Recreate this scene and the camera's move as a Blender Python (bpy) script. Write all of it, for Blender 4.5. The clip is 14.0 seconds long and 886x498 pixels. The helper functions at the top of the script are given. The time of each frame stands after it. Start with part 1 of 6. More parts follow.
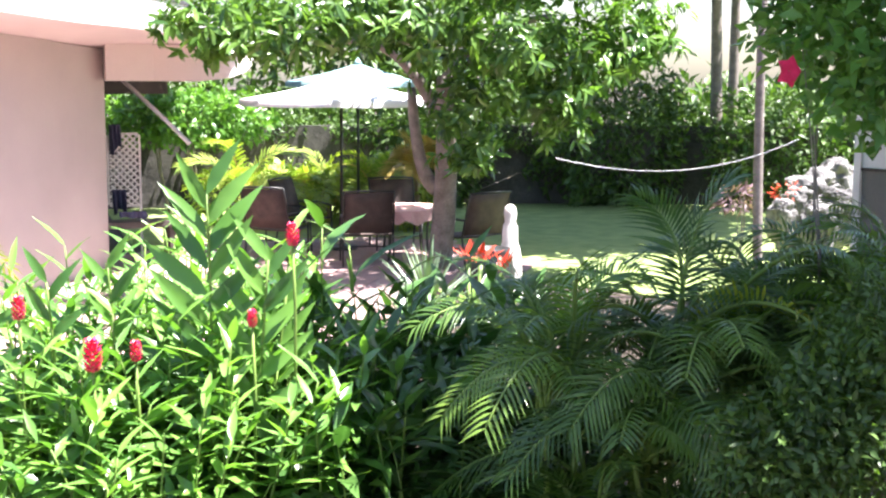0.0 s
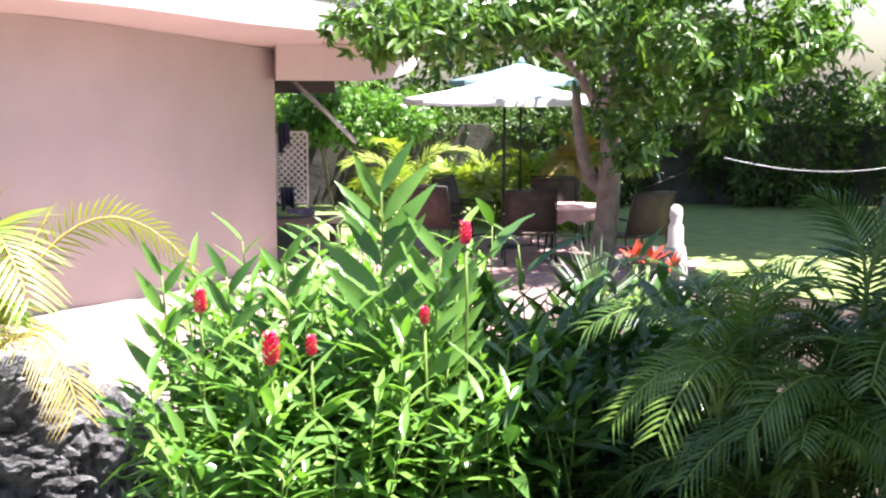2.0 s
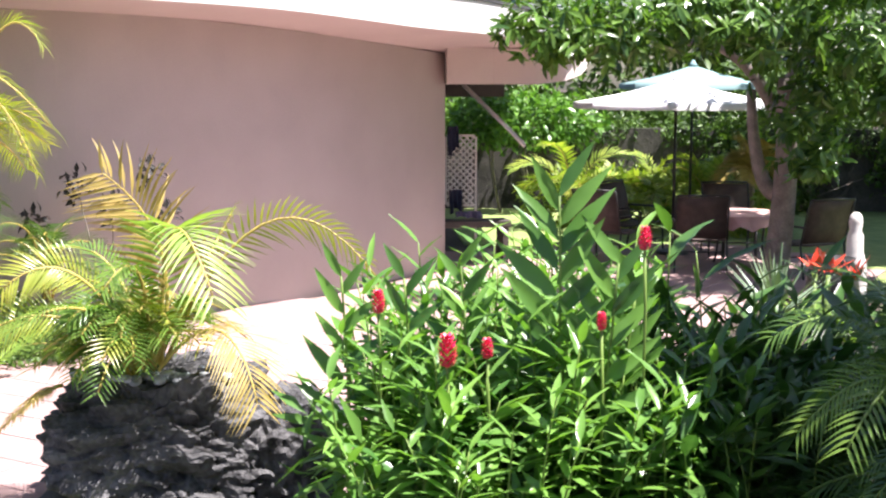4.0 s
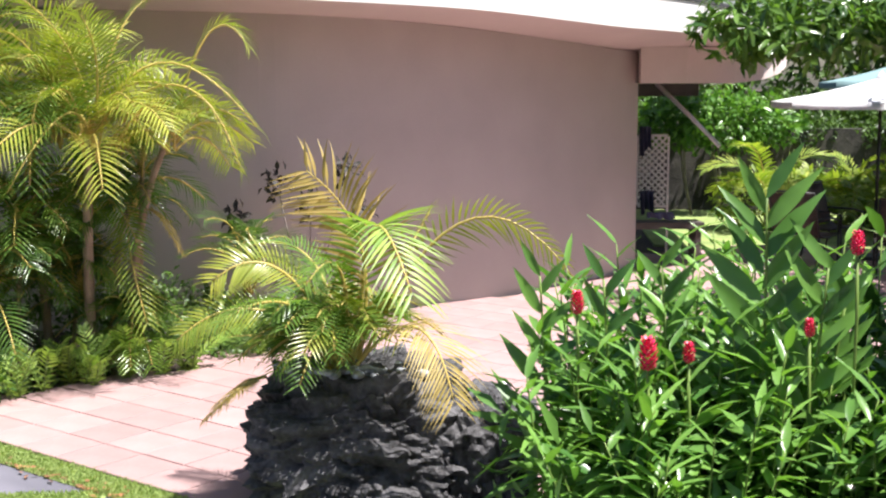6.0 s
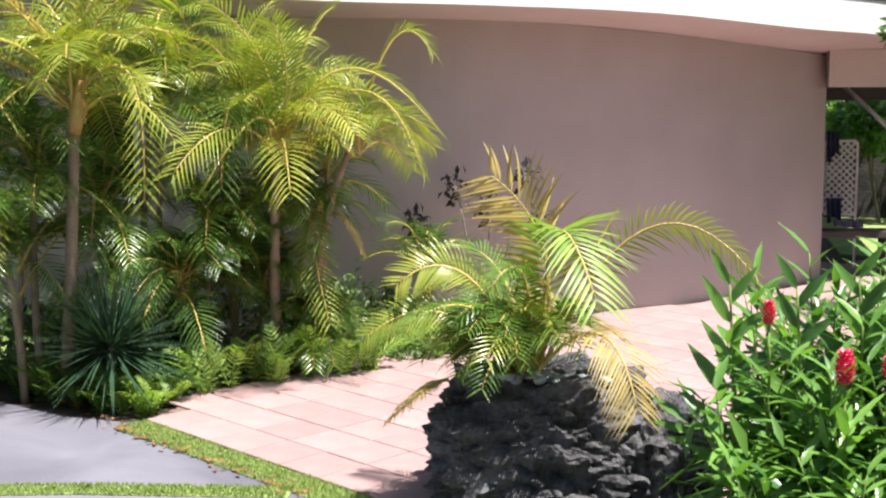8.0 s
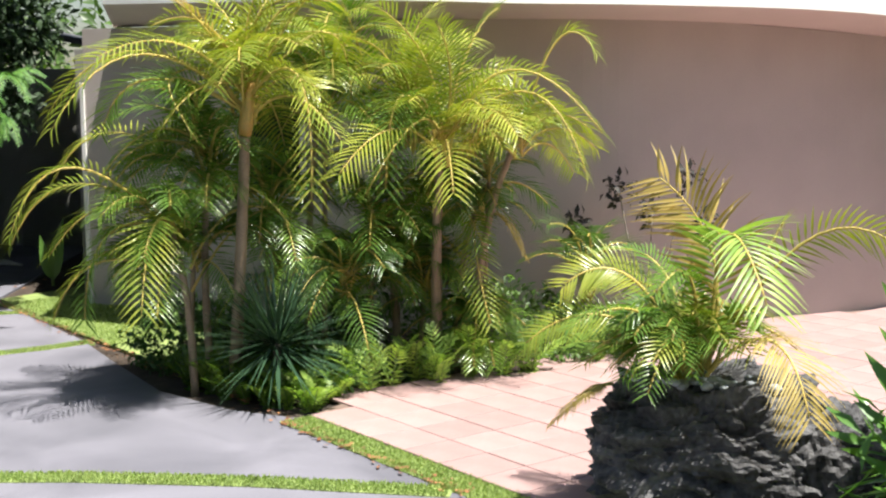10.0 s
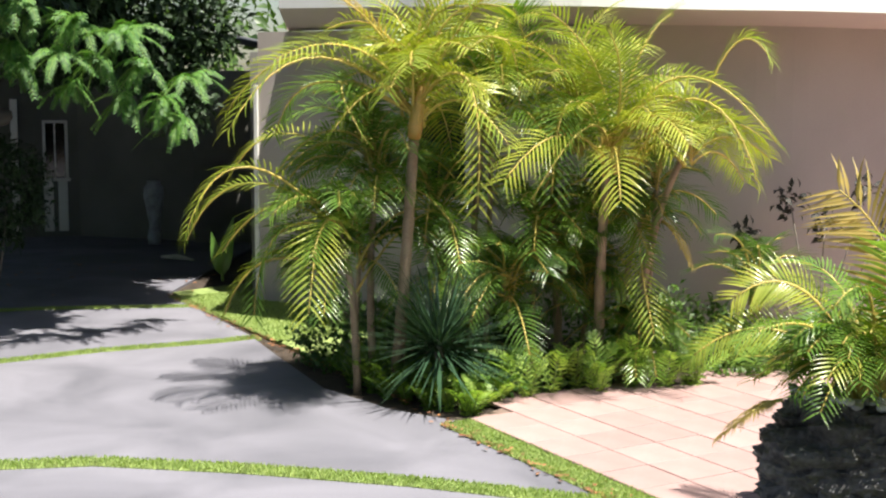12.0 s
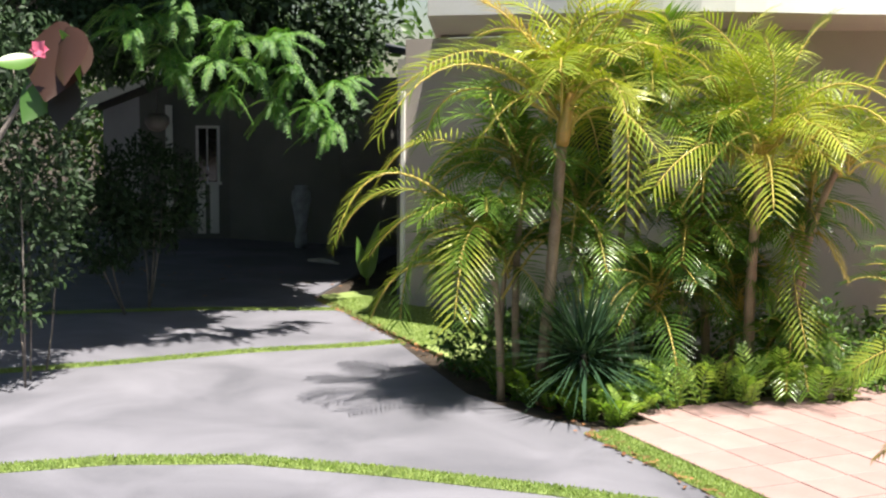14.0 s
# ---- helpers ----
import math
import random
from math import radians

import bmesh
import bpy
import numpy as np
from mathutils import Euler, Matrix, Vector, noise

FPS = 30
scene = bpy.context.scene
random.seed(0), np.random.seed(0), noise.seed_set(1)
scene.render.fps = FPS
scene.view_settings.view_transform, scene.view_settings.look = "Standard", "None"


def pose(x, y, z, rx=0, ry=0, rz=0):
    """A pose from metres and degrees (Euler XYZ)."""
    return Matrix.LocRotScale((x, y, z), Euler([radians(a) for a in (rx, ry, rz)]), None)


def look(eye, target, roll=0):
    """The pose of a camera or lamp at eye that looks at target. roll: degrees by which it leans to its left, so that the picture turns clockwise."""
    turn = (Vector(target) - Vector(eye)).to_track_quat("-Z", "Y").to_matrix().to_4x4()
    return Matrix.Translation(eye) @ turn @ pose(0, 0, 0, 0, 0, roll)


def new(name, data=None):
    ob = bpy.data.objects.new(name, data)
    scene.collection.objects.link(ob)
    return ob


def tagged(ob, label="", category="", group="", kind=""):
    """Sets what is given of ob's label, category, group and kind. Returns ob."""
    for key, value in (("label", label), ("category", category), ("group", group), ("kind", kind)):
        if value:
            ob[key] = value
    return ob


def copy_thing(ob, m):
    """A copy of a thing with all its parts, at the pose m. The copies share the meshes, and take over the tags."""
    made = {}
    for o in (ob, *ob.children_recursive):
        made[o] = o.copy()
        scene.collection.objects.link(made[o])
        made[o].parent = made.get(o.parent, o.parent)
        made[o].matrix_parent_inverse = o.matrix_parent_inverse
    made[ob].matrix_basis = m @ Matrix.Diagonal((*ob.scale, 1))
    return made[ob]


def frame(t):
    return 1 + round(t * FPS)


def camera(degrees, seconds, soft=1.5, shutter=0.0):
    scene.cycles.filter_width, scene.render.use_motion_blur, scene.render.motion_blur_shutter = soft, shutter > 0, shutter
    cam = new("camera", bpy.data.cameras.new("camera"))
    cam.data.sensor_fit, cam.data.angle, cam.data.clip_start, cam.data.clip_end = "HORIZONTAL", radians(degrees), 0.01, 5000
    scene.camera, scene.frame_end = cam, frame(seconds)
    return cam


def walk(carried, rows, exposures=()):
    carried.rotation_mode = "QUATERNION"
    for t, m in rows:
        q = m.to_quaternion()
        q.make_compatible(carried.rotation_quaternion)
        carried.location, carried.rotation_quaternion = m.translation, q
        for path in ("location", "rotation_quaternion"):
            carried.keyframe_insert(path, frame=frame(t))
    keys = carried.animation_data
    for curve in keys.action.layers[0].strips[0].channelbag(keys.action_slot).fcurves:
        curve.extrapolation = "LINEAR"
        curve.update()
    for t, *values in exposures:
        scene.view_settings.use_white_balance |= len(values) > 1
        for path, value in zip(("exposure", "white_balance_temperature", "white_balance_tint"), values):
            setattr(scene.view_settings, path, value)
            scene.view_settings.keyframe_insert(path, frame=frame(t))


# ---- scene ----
# camera: a slow turn to the left, held at arm's length
cam = camera(38.87, 14.0, soft=2.3)
EYE = 2.45
# seconds, heading (degrees to the right), downward tilt, roll, x, y
ROWS = [
    (0.0, 28.105, 7.447, 0.293, 0.234, -0.103),
    (0.5, 26.496, 7.504, 0.200, 0.221, -0.093),
    (1.0, 24.740, 7.546, 0.259, 0.207, -0.084),
    (1.5, 22.852, 7.570, 0.175, 0.192, -0.074),
    (2.0, 20.897, 7.527, 0.105, 0.176, -0.065),
    (2.5, 18.954, 7.454, 0.128, 0.161, -0.056),
    (3.0, 17.210, 7.423, 0.137, 0.146, -0.048),
    (5.5, 7.162, 7.387, -0.015, 0.061, -0.014),
    (6.0, 5.012, 7.401, -0.059, 0.043, -0.009),
    (6.5, 2.872, 7.326, -0.161, 0.024, -0.004),
    (7.0, 0.843, 7.292, -0.204, 0.007, -0.000),
    (7.5, -1.038, 7.271, -0.276, -0.009, 0.003),
    (8.0, -2.860, 7.163, -0.243, -0.025, 0.006),
    (10.5, -11.785, 7.026, -0.389, -0.102, 0.013),
    (11.0, -13.671, 6.960, -0.188, -0.118, 0.013),
    (11.5, -15.472, 6.877, 0.078, -0.133, 0.013),
    (12.0, -17.147, 6.821, 0.348, -0.147, 0.012),
    (12.5, -18.861, 6.717, 0.416, -0.161, 0.011),
    (13.0, -20.459, 6.662, 0.503, -0.174, 0.010),
    (13.5, -22.028, 6.585, 0.466, -0.187, 0.009),
    (14.0, -23.558, 6.566, 0.470, -0.200, 0.007),
]
walk(cam, [(t, Matrix.Translation((x, y, EYE)) @ pose(0, 0, 0, 0, 0, -yaw) @ pose(0, 0, 0, 90 - tilt, 0, 0)
            @ pose(0, 0, 0, 0, 0, roll)) for t, yaw, tilt, roll, x, y in ROWS],
     exposures=[(0.0, 2.8, 6150, 18), (1.5, 2.5, 6200, 19), (3.2, 2.17, 6250, 20), (5.3, 1.44, 6200, 17), (8.2, 1.33, 6250, 14), (10.3, 1.36, 6450, 9),
                (14.0, 1.42, 6700, 8)])

# daylight: a high sun over the right shoulder
world = bpy.data.worlds.new("sky")
scene.world = world
world.use_nodes = True
SUN = Vector((0.33, -0.20, 1.0)).normalized()
sky = world.node_tree.nodes.new("ShaderNodeTexSky")
sky.sky_type = "NISHITA"
sky.sun_disc = False
sky.sun_elevation = math.asin(SUN.z)
sky.sun_rotation = math.atan2(SUN.x, SUN.y)
sky.air_density = 1.2
sky.dust_density = 1.5
world.node_tree.links.new(sky.outputs[0], world.node_tree.nodes["Background"].inputs[0])
world.node_tree.nodes["Background"].inputs[1].default_value = 0.048
sun = new("sun", bpy.data.lights.new("sun", "SUN"))
sun.data.energy, sun.data.angle, sun.data.color = 5.0, radians(0.53), (1.0, 0.95, 0.87)
sun.matrix_world = look(SUN * 60, (0, 0, 0))

# ---------------------------------------------------------------- materials
def surface(name, dark, light, scale=4.0, rough=0.7, bump=0.2, fine=60.0, metal=0.0, spread=0.0, detail=6.0, depth=0.02, spec=0.5, swirl=0.0):
    """Stone, plaster, wood, cloth: two scales of variation and a fine relief; spread: how far pieces differ from each other."""
    m = bpy.data.materials.new(name)
    m.use_nodes = True
    n, ln = m.node_tree.nodes, m.node_tree.links
    b = n["Principled BSDF"]
    b.inputs["Roughness"].default_value, b.inputs["Metallic"].default_value = rough, metal
    b.inputs["Specular IOR Level"].default_value = spec
    co = n.new("ShaderNodeTexCoord")
    big, small = n.new("ShaderNodeTexNoise"), n.new("ShaderNodeTexNoise")
    for node, s in ((big, scale), (small, fine)):
        node.inputs["Scale"].default_value, node.inputs["Detail"].default_value = s, detail
        ln.new(co.outputs["Object"], node.inputs["Vector"])
    big.inputs["Distortion"].default_value = swirl
    mix = n.new("ShaderNodeMath")
    mix.operation = "MULTIPLY_ADD"
    mix.inputs[1].default_value, mix.inputs[2].default_value = 0.35, 0.0
    ln.new(small.outputs[0], mix.inputs[0])
    add = n.new("ShaderNodeMath")
    add.operation = "MULTIPLY_ADD"
    add.inputs[1].default_value = 0.65
    ln.new(big.outputs[0], add.inputs[0])
    ln.new(mix.outputs[0], add.inputs[2])
    ramp = n.new("ShaderNodeValToRGB")
    ramp.color_ramp.elements[0].position, ramp.color_ramp.elements[1].position = 0.33, 0.67
    ramp.color_ramp.elements[0].color, ramp.color_ramp.elements[1].color = (*dark, 1), (*light, 1)
    ln.new(add.outputs[0], ramp.inputs[0])
    last = ramp.outputs[0]
    if spread:
        info, hsv = n.new("ShaderNodeObjectInfo"), n.new("ShaderNodeHueSaturation")
        span = n.new("ShaderNodeMapRange")
        span.inputs[3].default_value, span.inputs[4].default_value = 1 - spread, 1 + spread
        ln.new(info.outputs["Random"], span.inputs[0])
        ln.new(span.outputs[0], hsv.inputs["Value"])
        ln.new(last, hsv.inputs["Color"])
        last = hsv.outputs[0]
    ln.new(last, b.inputs["Base Color"])
    bn = n.new("ShaderNodeBump")
    bn.inputs["Strength"].default_value, bn.inputs["Distance"].default_value = bump, depth
    ln.new(add.outputs[0], bn.inputs["Height"])
    ln.new(bn.outputs[0], b.inputs["Normal"])
    return m


def foliage(name, dark, light, rough=0.4, through_light=0.35, glow=(1.1, 1.25, 0.45), per_object=False, dry=None, by_frond=0.0):
    """Leaf: each leaf differs a little; light comes through the blade. dry: colour of scattered dry patches."""
    m = bpy.data.materials.new(name)
    m.use_nodes = True
    n, ln = m.node_tree.nodes, m.node_tree.links
    b = n["Principled BSDF"]
    b.inputs["Roughness"].default_value = rough
    geo, info, co = n.new("ShaderNodeNewGeometry"), n.new("ShaderNodeObjectInfo"), n.new("ShaderNodeTexCoord")
    noise_tex = n.new("ShaderNodeTexNoise")
    noise_tex.inputs["Scale"].default_value = 2.2
    ln.new(co.outputs["Object"], noise_tex.inputs["Vector"])
    sum_ = n.new("ShaderNodeMath")
    sum_.operation = "MULTIPLY_ADD"
    ln.new(info.outputs["Random"] if per_object else geo.outputs["Random Per Island"], sum_.inputs[0])
    sum_.inputs[1].default_value = 0.5
    half = n.new("ShaderNodeMath")
    half.operation = "MULTIPLY"
    half.inputs[1].default_value = 0.55
    ln.new(noise_tex.outputs[0], half.inputs[0])
    ln.new(half.outputs[0], sum_.inputs[2])
    last = sum_.outputs[0]
    if by_frond:
        sum_.inputs[1].default_value = 0.5 - by_frond
        more = n.new("ShaderNodeMath")
        more.operation = "MULTIPLY_ADD"
        more.inputs[1].default_value = by_frond
        ln.new(info.outputs["Random"], more.inputs[0])
        ln.new(last, more.inputs[2])
        last = more.outputs[0]
    ramp = n.new("ShaderNodeValToRGB")
    ramp.color_ramp.elements[0].position, ramp.color_ramp.elements[1].position = 0.2, 0.8
    ramp.color_ramp.elements[0].color, ramp.color_ramp.elements[1].color = (*dark, 1), (*light, 1)
    if dry:
        e = ramp.color_ramp.elements.new(0.93)
        e.color = (*dry, 1)
    ln.new(last, ramp.inputs[0])
    ln.new(ramp.outputs[0], b.inputs["Base Color"])
    tr, tint, mx = n.new("ShaderNodeBsdfTranslucent"), n.new("ShaderNodeMix"), n.new("ShaderNodeMixShader")
    tint.data_type, tint.blend_type = "RGBA", "MULTIPLY"
    tint.inputs[0].default_value = 1.0
    ln.new(ramp.outputs[0], tint.inputs[6])
    tint.inputs[7].default_value = (*glow, 1)
    ln.new(tint.outputs[2], tr.inputs["Color"])
    mx.inputs[0].default_value = through_light
    ln.new(b.outputs[0], mx.inputs[1])
    ln.new(tr.outputs[0], mx.inputs[2])
    ln.new(mx.outputs[0], n["Material Output"].inputs["Surface"])
    return m


PLASTER = surface("pale_pink_plaster", (0.43, 0.374, 0.347), (0.50, 0.44, 0.408), 1.3, 0.85, 0.12, 90, depth=0.004)
WHITE = surface("white_paint", (0.72, 0.70, 0.67), (0.82, 0.80, 0.77), 2.0, 0.6, 0.05, 50, depth=0.003)
SOFFIT = surface("pink_white_soffit", (0.58, 0.485, 0.45), (0.66, 0.56, 0.52), 1.0, 0.8, 0.06, 50, depth=0.003)
ROOFING = surface("dark_roofing", (0.03, 0.032, 0.035), (0.08, 0.08, 0.085), 9.0, 0.85, 0.4, 80)
TILE = surface("pink_patio_tile", (0.28, 0.18, 0.168), (0.342, 0.228, 0.215), 3.0, 0.75, 0.08, 45, spread=0.09, depth=0.004)
GROUT = surface("patio_grout", (0.16, 0.11, 0.09), (0.24, 0.17, 0.14), 6.0, 0.9, 0.2, 80)
ASPHALT = surface("worn_grey_driveway", (0.085, 0.085, 0.102), (0.195, 0.19, 0.222), 0.9, 0.85, 0.5, 130, detail=12, depth=0.008, swirl=0.7)
SOIL = surface("dark_soil", (0.02, 0.014, 0.01), (0.07, 0.05, 0.035), 5.0, 0.95, 0.6, 50, depth=0.03)
LAWN = surface("lawn_turf", (0.14, 0.20, 0.055), (0.27, 0.335, 0.105), 3.0, 0.95, 0.6, 90, depth=0.02)
LAVA = surface("black_lava_rock", (0.0015, 0.0015, 0.0017), (0.13, 0.128, 0.132), 5.0, 0.7, 1.0, 34, detail=10, depth=0.05)
STONE_GREY = surface("grey_pebble", (0.20, 0.215, 0.24), (0.42, 0.44, 0.48), 9.0, 0.6, 0.2, 60, spread=0.3)
PALEROCK = surface("pale_broken_rock", (0.018, 0.017, 0.016), (0.25, 0.24, 0.23), 3.5, 0.85, 1.0, 18, depth=0.06)
WALLSTONE = surface("dark_stone_wall", (0.03, 0.028, 0.025), (0.11, 0.10, 0.09), 2.5, 0.9, 0.7, 25, depth=0.04)
TRUNK = surface("rough_grey_bark", (0.12, 0.10, 0.085), (0.30, 0.26, 0.23), 6.0, 0.9, 0.8, 40, depth=0.02)
CANE = surface("ringed_palm_stem", (0.17, 0.12, 0.075), (0.36, 0.27, 0.18), 5.0, 0.6, 0.35, 60, depth=0.01)
CROWNSHAFT = surface("orange_green_crownshaft", (0.24, 0.22, 0.06), (0.55, 0.30, 0.08), 4.0, 0.45, 0.1, 50)
RACHIS = surface("yellow_leaf_rib", (0.40, 0.34, 0.07), (0.56, 0.40, 0.10), 3.0, 0.5, 0.1, 60)
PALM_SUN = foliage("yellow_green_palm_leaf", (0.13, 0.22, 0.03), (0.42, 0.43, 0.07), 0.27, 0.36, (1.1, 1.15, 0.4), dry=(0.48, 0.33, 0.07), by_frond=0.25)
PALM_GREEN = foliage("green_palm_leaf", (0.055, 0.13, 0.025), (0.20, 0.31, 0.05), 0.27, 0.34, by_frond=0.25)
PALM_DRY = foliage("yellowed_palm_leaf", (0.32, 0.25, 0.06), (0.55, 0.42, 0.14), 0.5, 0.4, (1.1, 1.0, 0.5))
# darker copy of the palm leaf for low and shaded fronds
PALM_SHADE_TONE = foliage("shade_toned_palm_leaf", (0.028, 0.075, 0.018), (0.12, 0.21, 0.035), 0.3, 0.3, by_frond=0.2)
SPRAY_LEAF = foliage("feathery_green_leaf", (0.04, 0.12, 0.025), (0.13, 0.28, 0.05), 0.55, 0.36)
GINGER = foliage("bright_ginger_leaf", (0.055, 0.15, 0.03), (0.19, 0.36, 0.07), 0.3, 0.34)
GINGER_OBJ = foliage("bright_ginger_blade", (0.045, 0.12, 0.026), (0.15, 0.30, 0.055), 0.28, 0.3, per_object=True)
SHRUB = foliage("dark_shrub_leaf", (0.028, 0.075, 0.022), (0.085, 0.18, 0.04), 0.28, 0.28)
SHRUB_OBJ = foliage("dark_shrub_blade", (0.03, 0.085, 0.025), (0.095, 0.20, 0.045), 0.28, 0.3, per_object=True)
# leaf colour taken almost to black to stand in for deep shade
SHADE_DARK_LEAF = foliage("shade_darkened_leaf", (0.008, 0.022, 0.008), (0.028, 0.062, 0.016), 0.65, 0.12)
HEDGE = foliage("hedge_leaf", (0.025, 0.06, 0.014), (0.10, 0.18, 0.03), 0.45, 0.3)
LIME = foliage("lime_green_leaf", (0.13, 0.22, 0.03), (0.36, 0.42, 0.07), 0.45, 0.4)
MANGO = foliage("glossy_tree_leaf", (0.035, 0.09, 0.02), (0.155, 0.275, 0.055), 0.24, 0.36)
FERN = foliage("fern_leaf", (0.18, 0.31, 0.06), (0.40, 0.54, 0.12), 0.4, 0.4)
AGAVE = foliage("grey_green_sword_leaf", (0.10, 0.16, 0.10), (0.24, 0.32, 0.20), 0.35, 0.15)
FANLEAF = foliage("dark_fan_leaf", (0.015, 0.045, 0.025), (0.055, 0.10, 0.055), 0.12, 0.1)
GRASS = foliage("grass_blade", (0.19, 0.28, 0.08), (0.36, 0.43, 0.15), 0.6, 0.35)
RED = surface("red_flower", (0.58, 0.008, 0.06), (0.80, 0.03, 0.13), 30, 0.45, 0.2, 90)
ORANGE = surface("orange_red_bract", (0.50, 0.04, 0.018), (0.66, 0.09, 0.03), 8, 0.4, 0.1, 60)
BLACK = surface("black_metal", (0.012, 0.012, 0.012), (0.035, 0.033, 0.03), 8, 0.45, 0.1, 60)
SLING = surface("brown_sling_fabric", (0.045, 0.03, 0.026), (0.085, 0.058, 0.048), 12, 0.75, 0.3, 160, depth=0.003)
CANVAS = surface("white_canvas", (0.66, 0.67, 0.68), (0.76, 0.77, 0.77), 2.0, 0.8, 0.1, 120, depth=0.003)
PINKCLOTH = surface("pink_tablecloth", (0.62, 0.36, 0.33), (0.72, 0.48, 0.44), 8, 0.85, 0.2, 120)
MARBLE = surface("weathered_white_stone", (0.42, 0.40, 0.36), (0.66, 0.63, 0.58), 6, 0.7, 0.2, 40)
ALU = surface("grey_metal", (0.42, 0.43, 0.44), (0.58, 0.59, 0.60), 5, 0.45, 0.05, 60, metal=0.3)
GLASS_DARK = surface("dark_window_glass", (0.008, 0.009, 0.01), (0.018, 0.02, 0.022), 2, 0.06, 0.0, 20)
# wall grey with the carport's shade put into the colour
GREYWALL = surface("shade_darkened_grey", (0.13, 0.13, 0.118), (0.19, 0.185, 0.168), 1.5, 0.85, 0.1, 60)
# sunlit end of the same gable wall, its brightness put into the colour
PALEWALL = surface("sunlit_lilac_wall", (0.42, 0.40, 0.42), (0.52, 0.50, 0.52), 1.5, 0.85, 0.1, 60)
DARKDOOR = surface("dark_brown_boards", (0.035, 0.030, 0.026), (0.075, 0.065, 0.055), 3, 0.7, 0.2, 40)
BLUE = surface("navy_cloth", (0.02, 0.022, 0.05), (0.06, 0.065, 0.12), 7, 0.8, 0.3, 80)
STEM = foliage("green_stem", (0.10, 0.18, 0.03), (0.2, 0.3, 0.06), 0.5, 0.1)

# ---------------------------------------------------------------- builders
def thing(name, at, label, category, group="", kind=""):
    ob = new(name)
    ob.location = at
    return tagged(ob, label, category, group, kind)


def link(name, mesh, parent=None, label=""):
    """A mesh given in world coordinates, under a parent or on its own."""
    ob = new(name, mesh)
    if parent:
        ob.parent = parent
        base = parent
        shift = Vector((0, 0, 0))
        while base:
            shift += base.location
            base = base.parent
        ob.matrix_parent_inverse = Matrix.Translation(-shift)
    if label:
        ob["label"] = label
    return ob


def mesh_of(name, verts, faces, material, smooth=False, slots=None, extra=()):
    me = bpy.data.meshes.new(name)
    me.from_pydata([tuple(v) for v in verts], [], [tuple(f) for f in faces])
    for m in (material, *extra):
        me.materials.append(m)
    if smooth:
        me.polygons.foreach_set("use_smooth", [True] * len(me.polygons))
    if slots is not None:
        me.polygons.foreach_set("material_index", slots)
    me.update()
    return me


def part(name, bm, material, parent=None, label="", smooth=False):
    me = bpy.data.meshes.new(name)
    bm.to_mesh(me)
    bm.free()
    me.materials.append(material)
    if smooth:
        me.polygons.foreach_set("use_smooth", [True] * len(me.polygons))
    return link(name, me, parent, label)


def box(bm, x0, y0, z0, x1, y1, z1, bevel=0.0, m=None):
    made = bmesh.ops.create_cube(bm, size=1)["verts"]
    t = Matrix.Translation(((x0 + x1) / 2, (y0 + y1) / 2, (z0 + z1) / 2)) @ Matrix.Diagonal((x1 - x0, y1 - y0, z1 - z0, 1))
    bmesh.ops.transform(bm, matrix=(m @ t) if m else t, verts=made)
    if bevel:
        es = list({e for v in made for e in v.link_edges})
        bmesh.ops.bevel(bm, geom=es, offset=bevel, segments=2, profile=0.7, affect="EDGES")


def tube(points, radii, sides=8, cap=True):
    """Vertices and faces of a tapered tube along points."""
    pts = [Vector(p) for p in points]
    vs, fs = [], []
    ref = Vector((0.31, 0.87, 0.12))
    for i, p in enumerate(pts):
        d = (pts[min(i + 1, len(pts) - 1)] - pts[max(i - 1, 0)]).normalized()
        u = d.cross(ref).normalized()
        w = d.cross(u)
        r = radii[i] if hasattr(radii, "__len__") else radii
        for k in range(sides):
            a = math.tau * k / sides
            vs.append(p + u * (r * math.cos(a)) + w * (r * math.sin(a)))
    for i in range(len(pts) - 1):
        for k in range(sides):
            fs.append((i * sides + k, i * sides + (k + 1) % sides, (i + 1) * sides + (k + 1) % sides, (i + 1) * sides + k))
    if cap:
        fs.append(tuple(range(sides))[::-1])
        fs.append(tuple(range((len(pts) - 1) * sides, len(pts) * sides)))
    return vs, fs


def tube_part(name, points, radii, material, parent=None, sides=8, label=""):
    vs, fs = tube(points, radii, sides)
    return link(name, mesh_of(name, vs, fs, material, True), parent, label)


def bend(p0, p1, p2, n):
    """Points on a quadratic curve that passes through p1 half-way."""
    p0, p1, p2 = Vector(p0), Vector(p1), Vector(p2)
    c = p1 * 2 - (p0 + p2) / 2
    return [p0 * (1 - t) ** 2 + c * (2 * t * (1 - t)) + p2 * t * t for t in (i / (n - 1) for i in range(n))]


def blade(vs, fs, base, along, side, normal, length, width, droop=0.2, fold=0.25, steps=4, shape=0.45):
    """A leaf blade: three points a step, folded along its middle, hanging at its tip. Appends to vs and fs."""
    start = len(vs)
    for i in range(steps + 1):
        t = i / steps
        w = width * 0.5 * max(0.03, (math.sin(math.pi * min(1, t ** shape * 0.96 + 0.04))))
        c = base + along * (length * t) - normal * (droop * length * t * t)
        vs.append(c - side * w + normal * (fold * w))
        vs.append(c)
        vs.append(c + side * w + normal * (fold * w))
    for i in range(steps):
        a = start + 3 * i
        fs.append((a, a + 1, a + 4, a + 3))
        fs.append((a + 1, a + 2, a + 5, a + 4))


